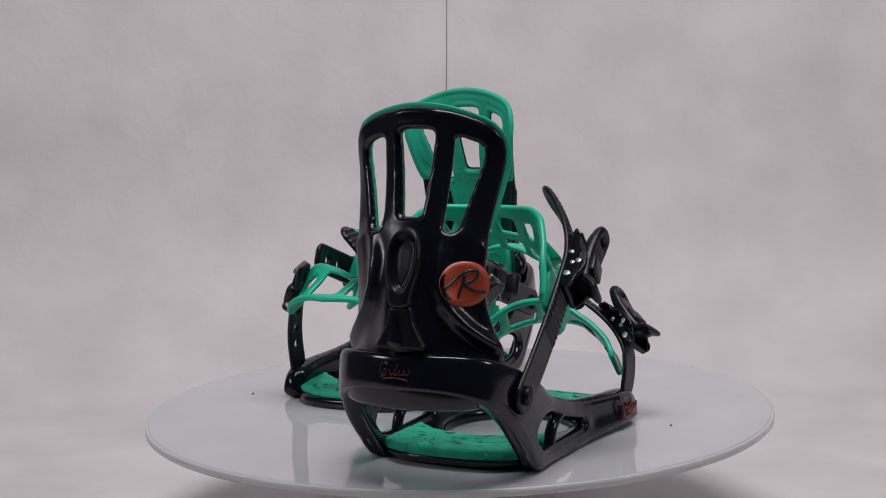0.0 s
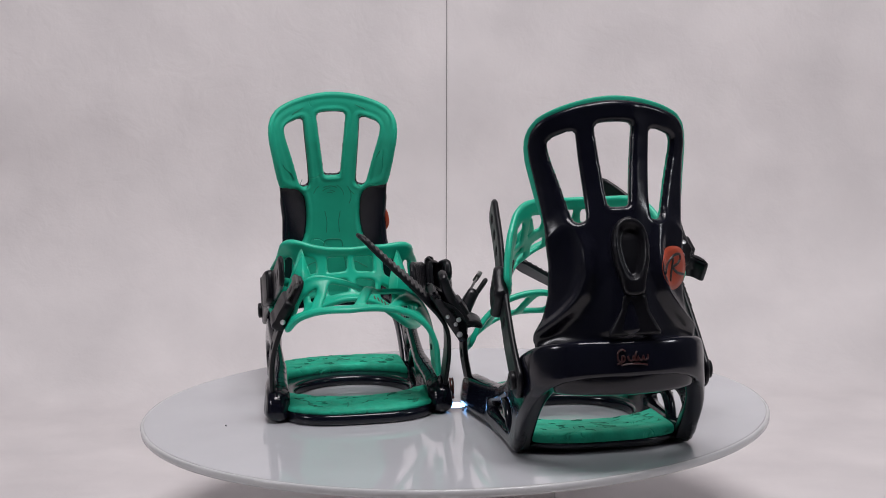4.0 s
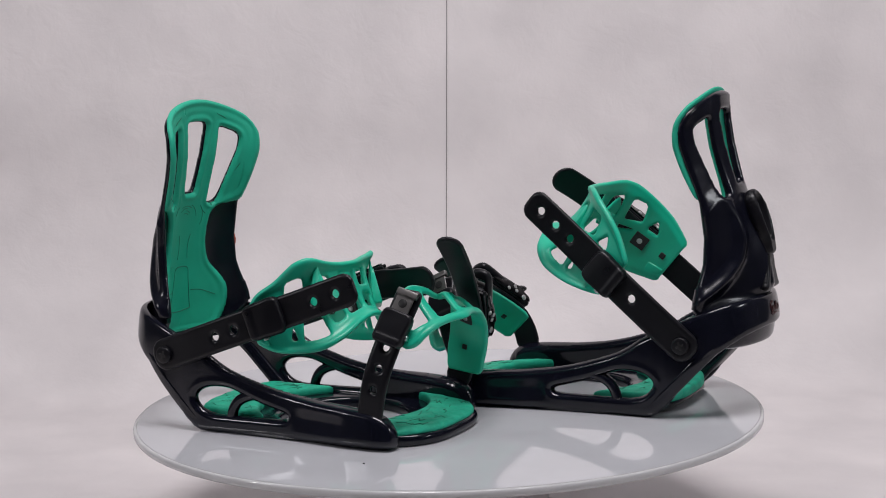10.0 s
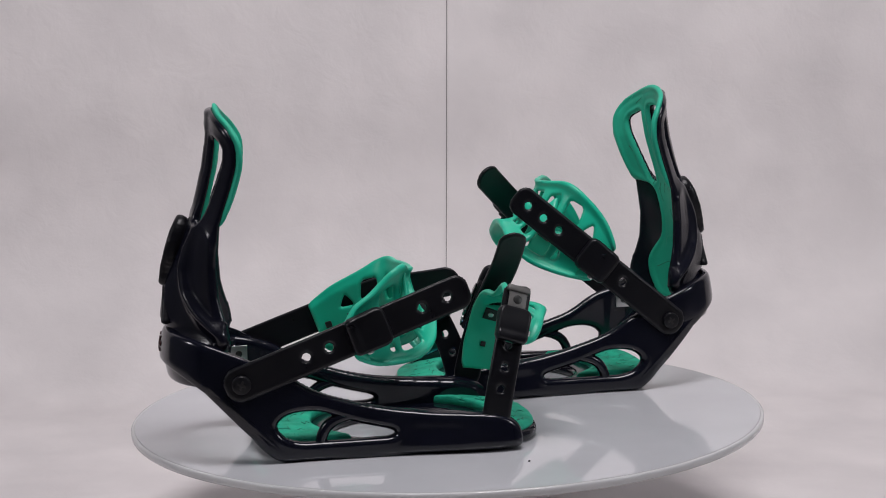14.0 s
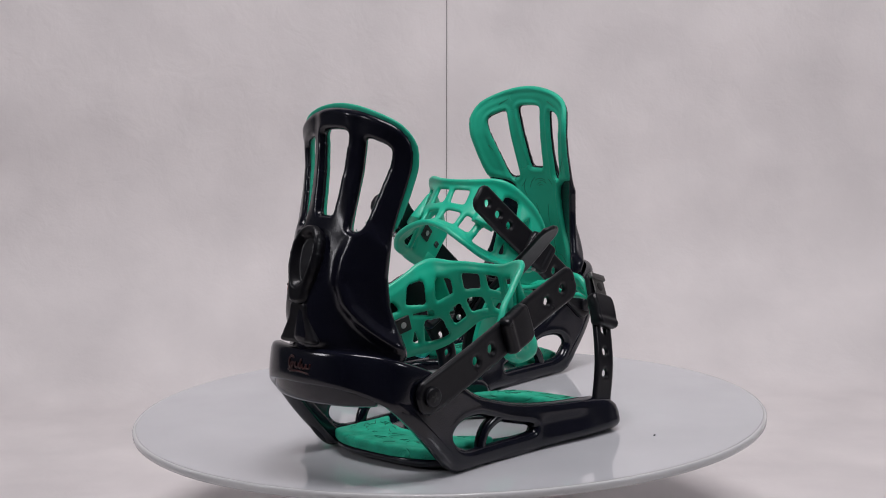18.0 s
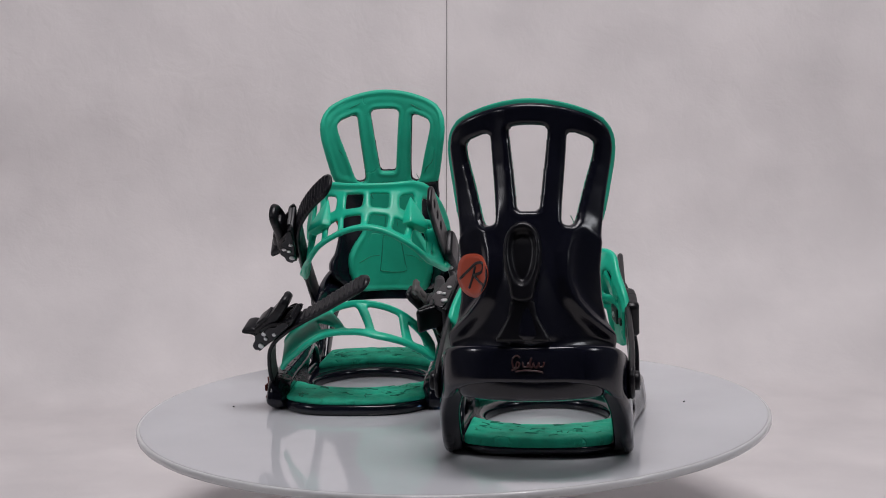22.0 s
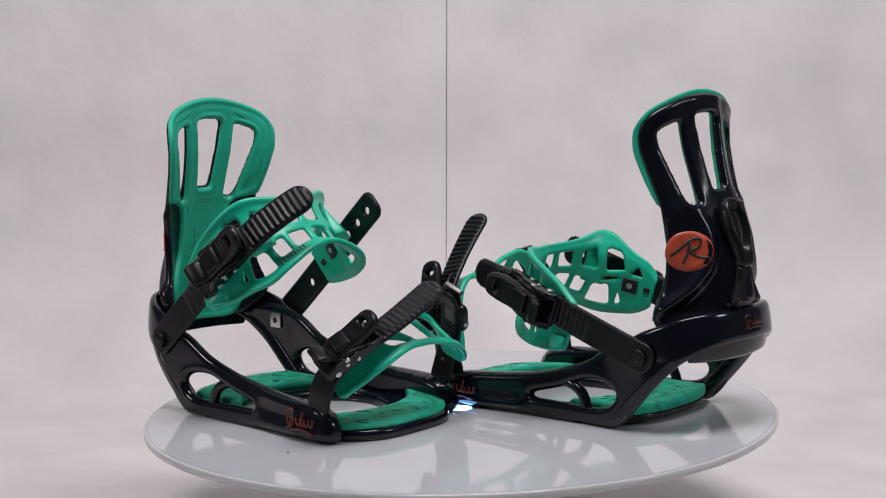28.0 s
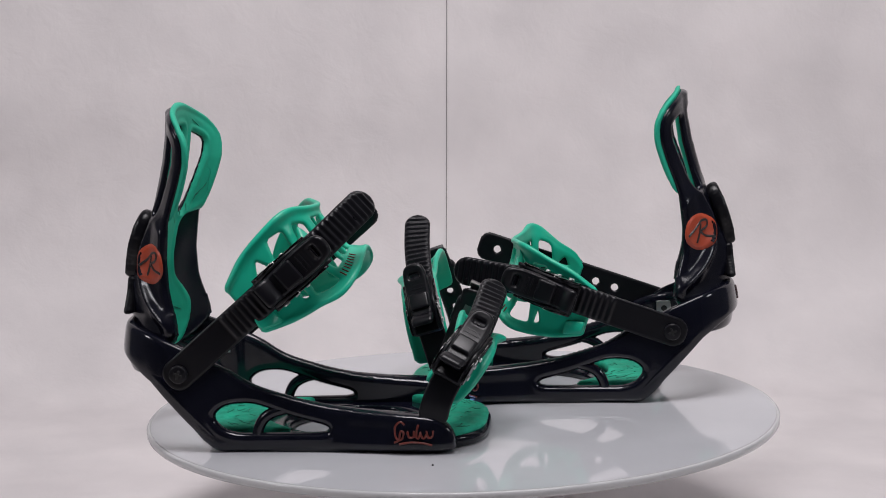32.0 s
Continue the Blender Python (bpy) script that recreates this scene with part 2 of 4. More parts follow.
def cutout(x0, x1, y0, y1, step, sdf, place, half, ref, edge=3.0, low=0.4):
    """The part of a curved sheet inside the outline; half gives the front and back thickness."""
    nx, ny = int((x1 - x0) / step) + 1, int((y1 - y0) / step) + 1
    X, Y = np.meshgrid(np.linspace(x0, x1, nx + 1), np.linspace(y0, y1, ny + 1), indexing="ij")
    mask = sdf((X[:-1, :-1] + X[1:, 1:]) / 2, (Y[:-1, :-1] + Y[1:, 1:]) / 2) < 0
    cnt = np.zeros(X.shape, int)
    for i in (0, 1):
        for j in (0, 1):
            cnt[i:nx + i, j:ny + j] += mask
    rim = (cnt > 0) & (cnt < 4)
    bx, by = X[rim].copy(), Y[rim].copy()
    ox, oy = bx.copy(), by.copy()
    for _ in range(4):
        s = sdf(bx, by)
        gx, gy = (sdf(bx + 0.2, by) - sdf(bx - 0.2, by)) / 0.4, (sdf(bx, by + 0.2) - sdf(bx, by - 0.2)) / 0.4
        g = gx * gx + gy * gy + 0.05
        bx = ox + np.clip(bx - s * gx / g - ox, -0.8 * step, 0.8 * step)
        by = oy + np.clip(by - s * gy / g - oy, -0.8 * step, 0.8 * step)
    X[rim], Y[rim] = bx, by
    # spread the inner points evenly between the cut edges
    free = (cnt == 4)
    for _ in range(4):
        for A in (X, Y):
            m = A.copy()
            m[1:-1, 1:-1] = (A[:-2, 1:-1] + A[2:, 1:-1] + A[1:-1, :-2] + A[1:-1, 2:]) / 4
            A[free] = m[free]
    d = np.where(rim, 0, np.maximum(-sdf(X, Y), 0))
    M = place(X, Y)
    n = np.cross(place(X + 0.5, Y) - place(X - 0.5, Y), place(X, Y + 0.5) - place(X, Y - 0.5))
    n /= np.linalg.norm(n, axis=2, keepdims=True) + 1e-9
    n *= np.where(np.sum(n * (M - np.array(ref, float)), axis=2, keepdims=True) > 0, 1, -1)
    hf, hb_ = half(X, Y, d)
    k = low + (1 - low) * np.sqrt(1 - (1 - np.clip(d / edge, 0, 1)) ** 2)
    return even(shell(M + n * (hf * k)[..., None], M - n * (hb_ * k)[..., None], mask), 12)


def along(path, wdirs, ref):
    """A map from distance along and across a strap to space."""
    ts = np.linspace(0, 1, 240)
    p, t, w, n, length = frames(path, wdirs, ts, ref)

    def place(x, y):
        out = np.zeros(x.shape + (3,))
        for k in range(3):
            out[..., k] = np.interp(x / length, ts, p[:, k]) + np.interp(x / length, ts, w[:, k]) * y
            over = np.maximum(x - length, 0)
            out[..., k] += over * t[-1, k]
        return out
    return place, length


def strap(path, wdirs, width, th, holes=(), hole_r=3.3, ribs=None, tip=0.5, ref=REF, step=1.3):
    """A flat strap with round holes, or with cross ribs from a distance on."""
    place, length = along(path, wdirs, ref)
    sdf = carve(stadium(0.3, length - 0.3, width / 2, width * 0.45, width * tip), [circle(h, 0, hole_r) for h in holes])

    def half(x, y, d):
        up = np.full(x.shape, th / 2)
        if ribs:
            start, pitch, height = ribs
            ph = ((x - start) / pitch) % 1.0
            r = smooth(0.0, 0.22, ph) * (1 - smooth(0.55, 0.8, ph))
            up = up + height * r * (x > start) * smooth(1.0, 3.0, d)
        return up, np.full(x.shape, th / 2)
    return cutout(-1, length + 1, -width / 2 - 1, width / 2 + 1, step, sdf, place, half, ref, 1.3, 0.5)


def prism(m, pts, width, bevel):
    """A side outline drawn in x and z, given a width in y and rounded edges."""
    p = chaikin(pts, 2)
    bm = bmesh.new()
    a = [bm.verts.new((x, -width / 2, z)) for x, z in p]
    b = [bm.verts.new((x, width / 2, z)) for x, z in p]
    n = len(p)
    caps = [bm.faces.new(a), bm.faces.new(list(reversed(b)))]
    for i in range(n):
        bm.faces.new((a[i], b[i], b[(i + 1) % n], a[(i + 1) % n]))
    bmesh.ops.recalc_face_normals(bm, faces=bm.faces)
    rim = [e for c in caps for e in c.edges]
    bmesh.ops.bevel(bm, geom=rim, offset=bevel, segments=3, profile=0.6, affect="EDGES")
    bm.transform(m)
    return bm_mesh(bm)


# ---- snowboard binding: u runs from heel to toe, v to the strap-tail side, z up ----
HZ = [60, 84, 100, 120, 140, 168, 181, 195, 210, 225, 240, 256]
H_MID = [-44, -41, -38.5, -35.5, -32, -25.5, -21.8, -18, -14.5, -12.2, -10.6, -9.6]
H_EDGE = [-3, -3, -5, -9, -10, -7.5, -3, 2, 6.3, 7.5, 5, -1]
TWIST = [0.0]
H_WIDE = [49, 51, 49, 45.5, 45, 48, 49.5, 51.5, 54, 56.2, 57.8, 58]


def hb(s, z0):
    """The front face of the highback: s across from -1 to 1, z0 the height on its centre line."""
    s, z0 = np.asarray(s, float), np.asarray(z0, float)
    a = abs(s)
    b = np.minimum(a, 1.05)
    z = z0 - (17.5 * b ** 1.9 + 7 * b ** 10) * np.clip((z0 - 150) / 31, 0, 1)
    mid, edge, w = np.interp(z, HZ, H_MID), np.interp(z, HZ, H_EDGE), np.interp(z, HZ, H_WIDE)
    u = mid + (edge - mid) * a ** np.interp(z, [140, 175, 230], [2.1, 2.2, 2.3]) - TWIST[0] * s * w
    return np.stack([u, s * w, z], axis=-1)


SPAN = 55.0
SHELL_EDGE = [(40, 66), (48, 74), (55, 84), (56, 92), (54, 110), (54, 180), (54, 203), (54.3, 243), (50, 251)]
PAD_EDGE = [(30, 64), (38, 67), (42, 80), (45, 98), (41, 110), (32, 122), (29.5, 138), (29, 155), (31, 165), (37, 173), (45, 181), (52, 188.5), (55.5, 196), (57, 210), (57.6, 226), (57.6, 246), (54, 254)]
SIDE_SLOT = [(24.5, 235.5), (42.5, 235.5), (42.3, 226), (35.5, 184), (32.5, 174), (24, 173)]
MID_SLOT = [(-12.6, 236), (12.6, 236), (8.0, 179.5), (-8.0, 179.5)]


def both(half):
    return [(x, y) for x, y in half] + [(-x, y) for x, y in reversed(half)]


def grown(pts, by):
    c = np.mean(np.array(pts, float), axis=0)
    return [tuple(np.array(p) + (np.array(p) - c) / np.linalg.norm(np.array(p) - c) * by) for p in pts]


def slots(by):
    flip = [(-x, y) for x, y in SIDE_SLOT]
    return [poly(grown(q, by), 4.5) for q in (SIDE_SLOT, flip, MID_SLOT)]


def back_depth(v, z, z0):
    v, z = abs(np.asarray(v, float)), np.asarray(z, float)
    th = 6.0 - (2.4 * smooth(12, 24, v) + 0.6 * smooth(44, 55, v)) * smooth(172, 190, z0)
    th = th + 10.0 * np.exp(-((v / 13) ** 2)) * smooth(86, 100, z) * (1 - smooth(118, 172, z))
    crease = np.interp(z, [84, 92, 100, 110, 122, 136, 152, 172], [54, 49, 42, 33, 25, 21, 22, 28])
    th = th + 5.5 * np.exp(-(((v - crease) / 4.6) ** 2)) * smooth(84, 96, z) * (1 - smooth(140, 180, z))
    return th + 3.5 * (1 - smooth(84, 95, z))


def hb_surface(s, z0, off):
    """A point on the highback's back face, off millimetres outside it."""
    e = 0.004
    p = hb(s, z0)
    a = hb(s + e, z0) - hb(s - e, z0)
    b = hb(s, z0 + 0.4) - hb(s, z0 - 0.4)
    n = np.cross(a, b)
    n /= np.linalg.norm(n)
    if n[0] > 0:
        n = -n
    return p + n * (back_depth(p[1], p[2], z0) + off)


def hb_front(s, z0):
    """A point on the front of the highback's pad."""
    a = hb(s + 0.004, z0) - hb(s - 0.004, z0)
    b = hb(s, z0 + 0.4) - hb(s, z0 - 0.4)
    n = np.cross(a, b)
    n /= np.linalg.norm(n)
    return hb(s, z0) + n * math.copysign(3.75 - 0.8 * float(smooth(175, 190, z0)), n[0])


def build_highback(root):
    def face(x, y):
        return hb(x / SPAN, y)

    def shell_depth(x, y, d):
        p = hb(x / SPAN, y)
        return np.full(x.shape, 0.05), back_depth(p[..., 1], p[..., 2], y)
    shell_ob = part("highback_shell", cutout(-60, 60, 62, 257, 1.5, carve(poly(both(SHELL_EDGE), 8), slots(0)), face, shell_depth, (-400, 0, 150), 3.0, 0.45),
                    SATIN, root, "glossy black plastic highback shell with three slots")

    def pad_depth(x, y, d):
        roll = 0.6 * smooth(46, 57, abs(x)) * smooth(195, 214, y)
        return 3.8 - 0.8 * smooth(175, 190, y) + roll + 0.7 * (1 - smooth(3, 4.2, d)) - 0.6 * np.exp(-(((d - 5.2) / 0.9) ** 2)), np.full(x.shape, 0.5)
    pad = part("highback_pad", cutout(-61, 61, 60, 261, 1.3, carve(poly(both(PAD_EDGE), 8), slots(0.8)), face, pad_depth, (-400, 0, 150), 3.2, 0.25),
               FOAM, root, "mint green padded highback face with engraved lines")
    # a raised outline low on the pad, in the dark groove-shade green
    ring = []
    for s, z in ([(-0.27, 84), (-0.25, 92), (-0.21, 108), (-0.18, 118), (0.0, 119.5), (0.18, 118), (0.21, 108), (0.25, 92), (0.27, 84), (0.0, 82)]):
        ring.append(hb_front(s, z))
    part("pad_outline", tube(ring + ring[:1], 0.4), GROOVE_SHADE, pad)
    rnd = random.Random(12)

    # thin dark tubes stand in for the shade inside engraved lines
    def groove_line(line, r=0.3):
        part("groove_shade_line", tube([hb_front(x / SPAN, z) for x, z in line], r, sides=6), GROOVE_SHADE, pad)
    # a swirl of broken arcs under the slots
    for k in range(11):
        r, a0 = 5 + 2.7 * k, rnd.uniform(-0.4, 2.6)
        arc = [(3 + r * math.cos(a0 + 0.2 * j), 160 + 0.75 * r * math.sin(a0 + 0.2 * j)) for j in range(rnd.randint(4, 8))]
        arc = [(x, z) for x, z in arc if abs(x) < 25 and 126 < z < 171]
        if len(arc) > 2:
            groove_line(arc)
    # short strokes on the pillars and the head
    for x0, z0, dx, dz in ((50, 208, -7, -15), (45, 197, -6, -11), (-46, 214, 4, -13), (-30, 243, 9, 2), (24, 244, 10, -2), (36, 176, -4, 7), (29, 169, -4, 6), (-31, 170, 5, 6), (-24, 163, 6, 5)):
        groove_line([(x0, z0), (x0 + 0.3 * dx + rnd.uniform(-1, 1), z0 + 0.35 * dz), (x0 + 0.7 * dx + rnd.uniform(-1, 1), z0 + 0.65 * dz), (x0 + dx, z0 + dz)])
    # panel seams on the foot of the pad
    for sgn in (1, -1):
        groove_line([(sgn * 15, 99), (sgn * 25, 98), (sgn * 36, 93)])
        groove_line([(sgn * 8, 126), (sgn * 7, 136), (sgn * 9, 146)])
    # forward lean lever on the spine
    c = -3.0
    zs = [96, 122, 135, 148, 160, 170, 176]
    us = [-51.5, -49.5, -47.5, -44, -40, -35, -31]

    def spine(x, y):
        return np.stack([np.interp(y, zs, us), x, y], axis=-1)
    paddle = [(c - 4, 173), (c + 4, 173), (c + 10.5, 168), (c + 13, 157), (c + 12, 145), (c + 8.5, 134), (c + 7.5, 123), (c - 7.5, 123), (c - 8.5, 134), (c - 12, 145), (c - 13, 157), (c - 10.5, 168)]
    dish = poly([(c - 6, 169), (c + 6, 169), (c + 10, 160), (c + 9, 147), (c + 4, 134), (c - 4, 134), (c - 9, 147), (c - 10, 160)], 6)
    lever = part("lean_lever", cutout(c - 16, c + 16, 119, 176, 1.0, poly(paddle, 6), spine,
                                      lambda x, y, d: (5.2 - 5.5 * smooth(-0.5, 3.0, -dish(x, y)), np.full(x.shape, 6.0)), (100, 0, 140), 3.2, 0.3),
                 STRAP, root, "black lean adjuster lever with a finger dish")
    foot = [(c - 8, 125), (c + 8, 125), (c + 9.5, 114), (c + 15, 104), (c + 19, 97), (c - 19, 97), (c - 15, 104), (c - 9.5, 114)]
    part("lever_foot", cutout(c - 21, c + 21, 94, 127, 1.2, poly(foot, 3), spine, lambda x, y, d: (np.full(x.shape, 2.0), np.full(x.shape, 6.0)), (100, 0, 110), 2.2, 0.3),
         STRAP, lever)
    # round badge
    sc = -0.735
    G = np.zeros((28, 5, 3))
    H = np.zeros((28, 5, 3))
    for i in range(28):
        a = 2 * math.pi * i / 28
        for j in range(5):
            r = 15 * j / 4 if j else 0.3
            s, z = sc + r * math.cos(a) / 55.0, 137 + r * math.sin(a)
            G[i, j], H[i, j] = hb_surface(s, z, 0.2), hb_surface(s, z, -0.5)
    badge = part("round_badge", shell(G, H, wrap=True), ORANGE, shell_ob, "round orange printed badge with a dark slanted mark")
    marks = [[(-12, -3), (-5, 3), (2, 8), (8, 8), (7, 3), (0, 0)], [(1, 6), (-1, -1), (-4, -9)], [(0, 0), (5, -4), (12, -6)]]
    for line in marks:
        part("badge_stroke", tube([hb_surface(sc - SIDE[0] * x / 55.0, 137 + y, 0.0) for x, y in line], 1.05), INK_SHADE, badge)


def tube(pts, r, sides=8):
    """A round rod along a line."""
    n = max(8, 4 * len(pts))
    p, _ = spline(pts, np.linspace(0, 1, n))
    t = np.gradient(p, axis=0)
    t /= np.linalg.norm(t, axis=1, keepdims=True) + 1e-9
    up = np.array([0.3, 0.2, 0.93])
    verts, faces = [], []
    for k in range(n):
        a = np.cross(t[k], up)
        a /= np.linalg.norm(a) + 1e-9
        b = np.cross(a, t[k])
        for i in range(sides):
            q = 2 * math.pi * i / sides
            verts.append(tuple(p[k] + r * (a * math.cos(q) + b * math.sin(q))))
    for k in range(n - 1):
        for i in range(sides):
            j = (i + 1) % sides
            faces.append([k * sides + i, k * sides + j, (k + 1) * sides + j, (k + 1) * sides + i])
    faces.append(list(range(sides)))
    faces.append([(n - 1) * sides + i for i in reversed(range(sides))])
    return verts, faces


def rod(pts, across, tall, sides):
    """A smooth bar of squarish section along a line, its width given from end to end."""
    n = 6 * len(pts)
    p, _ = spline(pts, np.linspace(0, 1, n))
    t = np.gradient(p, axis=0)
    t /= np.linalg.norm(t, axis=1, keepdims=True) + 1e-9
    wide = np.interp(np.linspace(0, 1, n), np.linspace(0, 1, len(across)), across)
    verts, faces = [], []
    for k in range(n):
        out = np.array([0.35 * (p[k][0] - 60), p[k][1], 0.0])
        out -= t[k] * np.dot(out, t[k])
        out /= np.linalg.norm(out)
        up = np.cross(out, t[k])
        for i in range(sides):
            q = 2 * math.pi * (i + 0.5) / sides
            c, s = (math.copysign(abs(x) ** 0.45, x) for x in (math.cos(q), math.sin(q)))
            verts.append(tuple(p[k] + out * wide[k] * c + up * tall * wide[k] / wide[0] * s))
    for k in range(n - 1):
        for i in range(sides):
            j = (i + 1) % sides
            faces.append([k * sides + i, k * sides + j, (k + 1) * sides + j, (k + 1) * sides + i])
    faces.append(list(range(sides)))
    faces.append([(n - 1) * sides + i for i in reversed(range(sides))])
    return verts, faces


# foot frame: bottom u, top (u, z), window floor and window roof heights, outer v at bottom and top, wall thickness
RAIL = [
    (19, -32, 70, 14, 34, 67, 52.5, 14), (20, -20, 75, 14, 38, 67, 58.5, 13), (21, 0, 75, 14, 40, 67, 64, 10), (23, 14, 75, 14, 34, 67, 65, 10),
    (24, 20, 72, 20, 27, 67, 65, 9), (28, 26, 69.5, 15.5, 36, 67, 65, 9), (38, 35, 66, 15.5, 39.5, 66.5, 65, 9), (50, 50, 59.5, 15.5, 39.5, 66, 64, 9),
    (56, 57, 56.5, 15.5, 38.5, 66, 63.5, 9), (60, 62, 54.2, 17, 35.5, 66, 63.5, 9), (64.5, 67, 52, 16, 35, 66, 63.5, 9), (68, 71, 50.5, 15.5, 34, 66, 63.5, 9),
    (88, 90, 43.5, 16.5, 27, 66.5, 63.5, 10), (102, 104, 38.5, 17, 21.5, 67.5, 64, 11), (107, 109, 37, 17, 20, 68, 64.5, 12), (116, 118, 34.5, 17, 20, 69, 65.5, 13),
    (134, 135, 32, 15, 20, 71.5, 68, 15), (160, 161, 31, 13, 20, 75, 71.5, 18), (180, 181, 29, 12, 18, 76, 72, 19), (190, 191, 25, 10, 16, 75, 71, 18),
    (196, 197, 17, 7, 11, 72, 69, 15)]


RAIL_EDGE = [(24.5, 2.7), (36, 2.7), (100, 2.7), (190, 2.7), (198, 3.7), (199.5, 10), (197.5, 17), (192, 24.5), (184, 28.8), (170, 30.8), (157, 31.8), (133, 33.3), (109, 36), (97, 38.2), (85, 41),
             (73, 44.6), (62, 48), (53, 51.5), (45, 56), (37, 61.5), (27, 67), (14, 71.5), (0, 74.5), (-18, 75), (-33, 70), (-32, 62), (-20, 51), (-1, 31), (12, 13)]
RAIL_HOLE = [(23, 28), (26, 33), (33, 36.8), (44, 38), (54, 37), (63, 33.8), (78, 28), (92, 24.3), (107, 20.5), (106, 16.8), (70, 16.3), (40, 16.3), (29, 20)]


def build_rail(root, side, label):
    tab = np.array(RAIL, float)
    window = poly(RAIL_HOLE, 8)
    order = np.argsort(tab[:, 1])
    tab = tab[order]

    def wall(x, y):
        f = np.clip(y / np.interp(x, tab[:, 1], tab[:, 2]), 0, 1) ** 1.3
        vb, vt, th = (np.interp(x, tab[:, 1], tab[:, k]) for k in (5, 6, 7))
        return np.stack([x, side * (vb + (vt - vb) * f - th / 2), y], axis=-1)

    def half(x, y, d):
        th = np.interp(x, tab[:, 1], tab[:, 7]) / 2
        lip = 0.5 * np.exp(-(((window(x, y) - 3.0) / 2.5) ** 2)) - 0.8 * np.exp(-(((y - 20 + 0.04 * (x - 100)) / 6.0) ** 2)) * smooth(108, 125, x) * (1 - smooth(150, 165, x))
        return th + lip, th
    rail = part("side_rail", cutout(-38, 203, -1, 84, 1.25, carve(poly(RAIL_EDGE, 6), [window]), wall, half, (80, 0, 20), 6.2, 0.10), BLACK, root, label)
    return rail


CUP = [(16, 64, 70, 50), (4, 64.5, 78, 44), (-10, 62.5, 83, 46), (-22.5, 59.5, 88, 51), (-33, 53, 91, 60), (-42.5, 43, 93, 66.5), (-48.7, 30, 94, 69.5), (-52.2, 15, 94, 70.5), (-53.7, 0, 94, 70.5)]


def build_cup(root):
    pts = [(u, v, a, b) for u, v, a, b in CUP] + [(u, -v, a, b) for u, v, a, b in reversed(CUP[:-1])]
    n = len(pts)
    c2 = np.array([[p[0], p[1]] for p in pts], float)
    t = np.gradient(c2, axis=0)
    nn = np.stack([-t[:, 1], t[:, 0]], axis=1)
    nn /= np.linalg.norm(nn, axis=1, keepdims=True)
    nn *= np.where(np.sum(nn * (c2 - np.array([20, 0])), axis=1, keepdims=True) > 0, 1, -1)
    prof = [(0, -2.4), (0.05, -0.7), (0.16, 0.1), (0.38, 0.4), (0.6, 0.5), (0.84, 0.4), (0.95, -0.3), (1, -1.8)]
    F, B = np.zeros((n, 8, 3)), np.zeros((n, 8, 3))
    for i, (u, v, a, b) in enumerate(pts):
        for j, (f, o) in enumerate(prof):
            # the hoop flares outwards towards its lower edge at the back
            o += (3.4 - 4.0 * f) * smooth(0, -45, u)
            q = c2[i] + nn[i] * o
            F[i, j] = (q[0], q[1], b + (a - b) * f)
            q = c2[i] - nn[i] * (5.5 - 0.3 * o)
            B[i, j] = (q[0], q[1], b + (a - b) * f)
    cup = part("heel_cup", shell(F, B), BLACK, root, "glossy black heel hoop wrapping the highback foot", sub=2)
    # flat pillars that run up from the heel corners and join round the back of the hoop
    line = [(27, 59.8, 8.2), (18.5, 59.8, 17), (5, 59.4, 31), (-7, 58, 44), (-18.5, 54, 56), (-27, 48.5, 63.5), (-36, 40, 69.5), (-42.5, 24, 73), (-45, 0, 74)]
    part("heel_pillar", rod(line + [(u, -v, z) for u, v, z in reversed(line[:-1])], [6.8, 6.8, 6.6, 4.0, 3.0, 4.0, 6.6, 6.8, 6.8], 5.4, 20), BLACK, cup,
         "glossy black arched pillars under the heel hoop", sub=1)
    # inset apron under the hoop
    keep = [i for i in range(n) if abs(pts[i][1]) < 55]
    F, B = np.zeros((len(keep), 6, 3)), np.zeros((len(keep), 6, 3))
    for k, i in enumerate(keep):
        u, v = c2[i]
        for j, (z, o) in enumerate(((77, -1.5), (73, -0.6), (66, -1.2), (60.5, -2.0), (58.2, -3.0), (57.2, -5.0))):
            q, r = c2[i] + nn[i] * o, c2[i] + nn[i] * (-9 - 0.15 * (77 - z))
            F[k, j], B[k, j] = (*q, z), (*r, z - 2.5 * j / 5)
    part("heel_apron", shell(F, B), BLACK, cup, "black inset apron under the heel hoop", sub=1)
    return cup


def build_plate(root):
    k = 64
    F, B = np.zeros((k, 6, 3)), np.zeros((k, 6, 3))
    for i in range(k):
        a = 2 * math.pi * (i + 0.5) / k
        c, s = math.cos(a), math.sin(a)
        la, p = (101.5, 3.4) if c > 0 else (111, 3.9)
        ro = 1 / ((abs(c) / la) ** p + (abs(s) / 66) ** p) ** (1 / p)
        ri = 1 / math.sqrt((c / 50) ** 2 + (s / 47) ** 2)
        for j, (f, z) in enumerate(((0, 9), (0.05, 11.5), (0.2, 12), (0.5, 12), (0.95, 12), (1, 10))):
            r = ri + (ro - ri) * f
            F[i, j] = (118 + r * c, r * s, z)
            B[i, j] = (118 + r * c * (1 - 0.1 * f * smooth(0, 1, -c)), r * s, 2.7)
    return part("base_frame", shell(F, B, wrap=True), BLACK, root, "black plastic base frame with a round opening", sub=1)


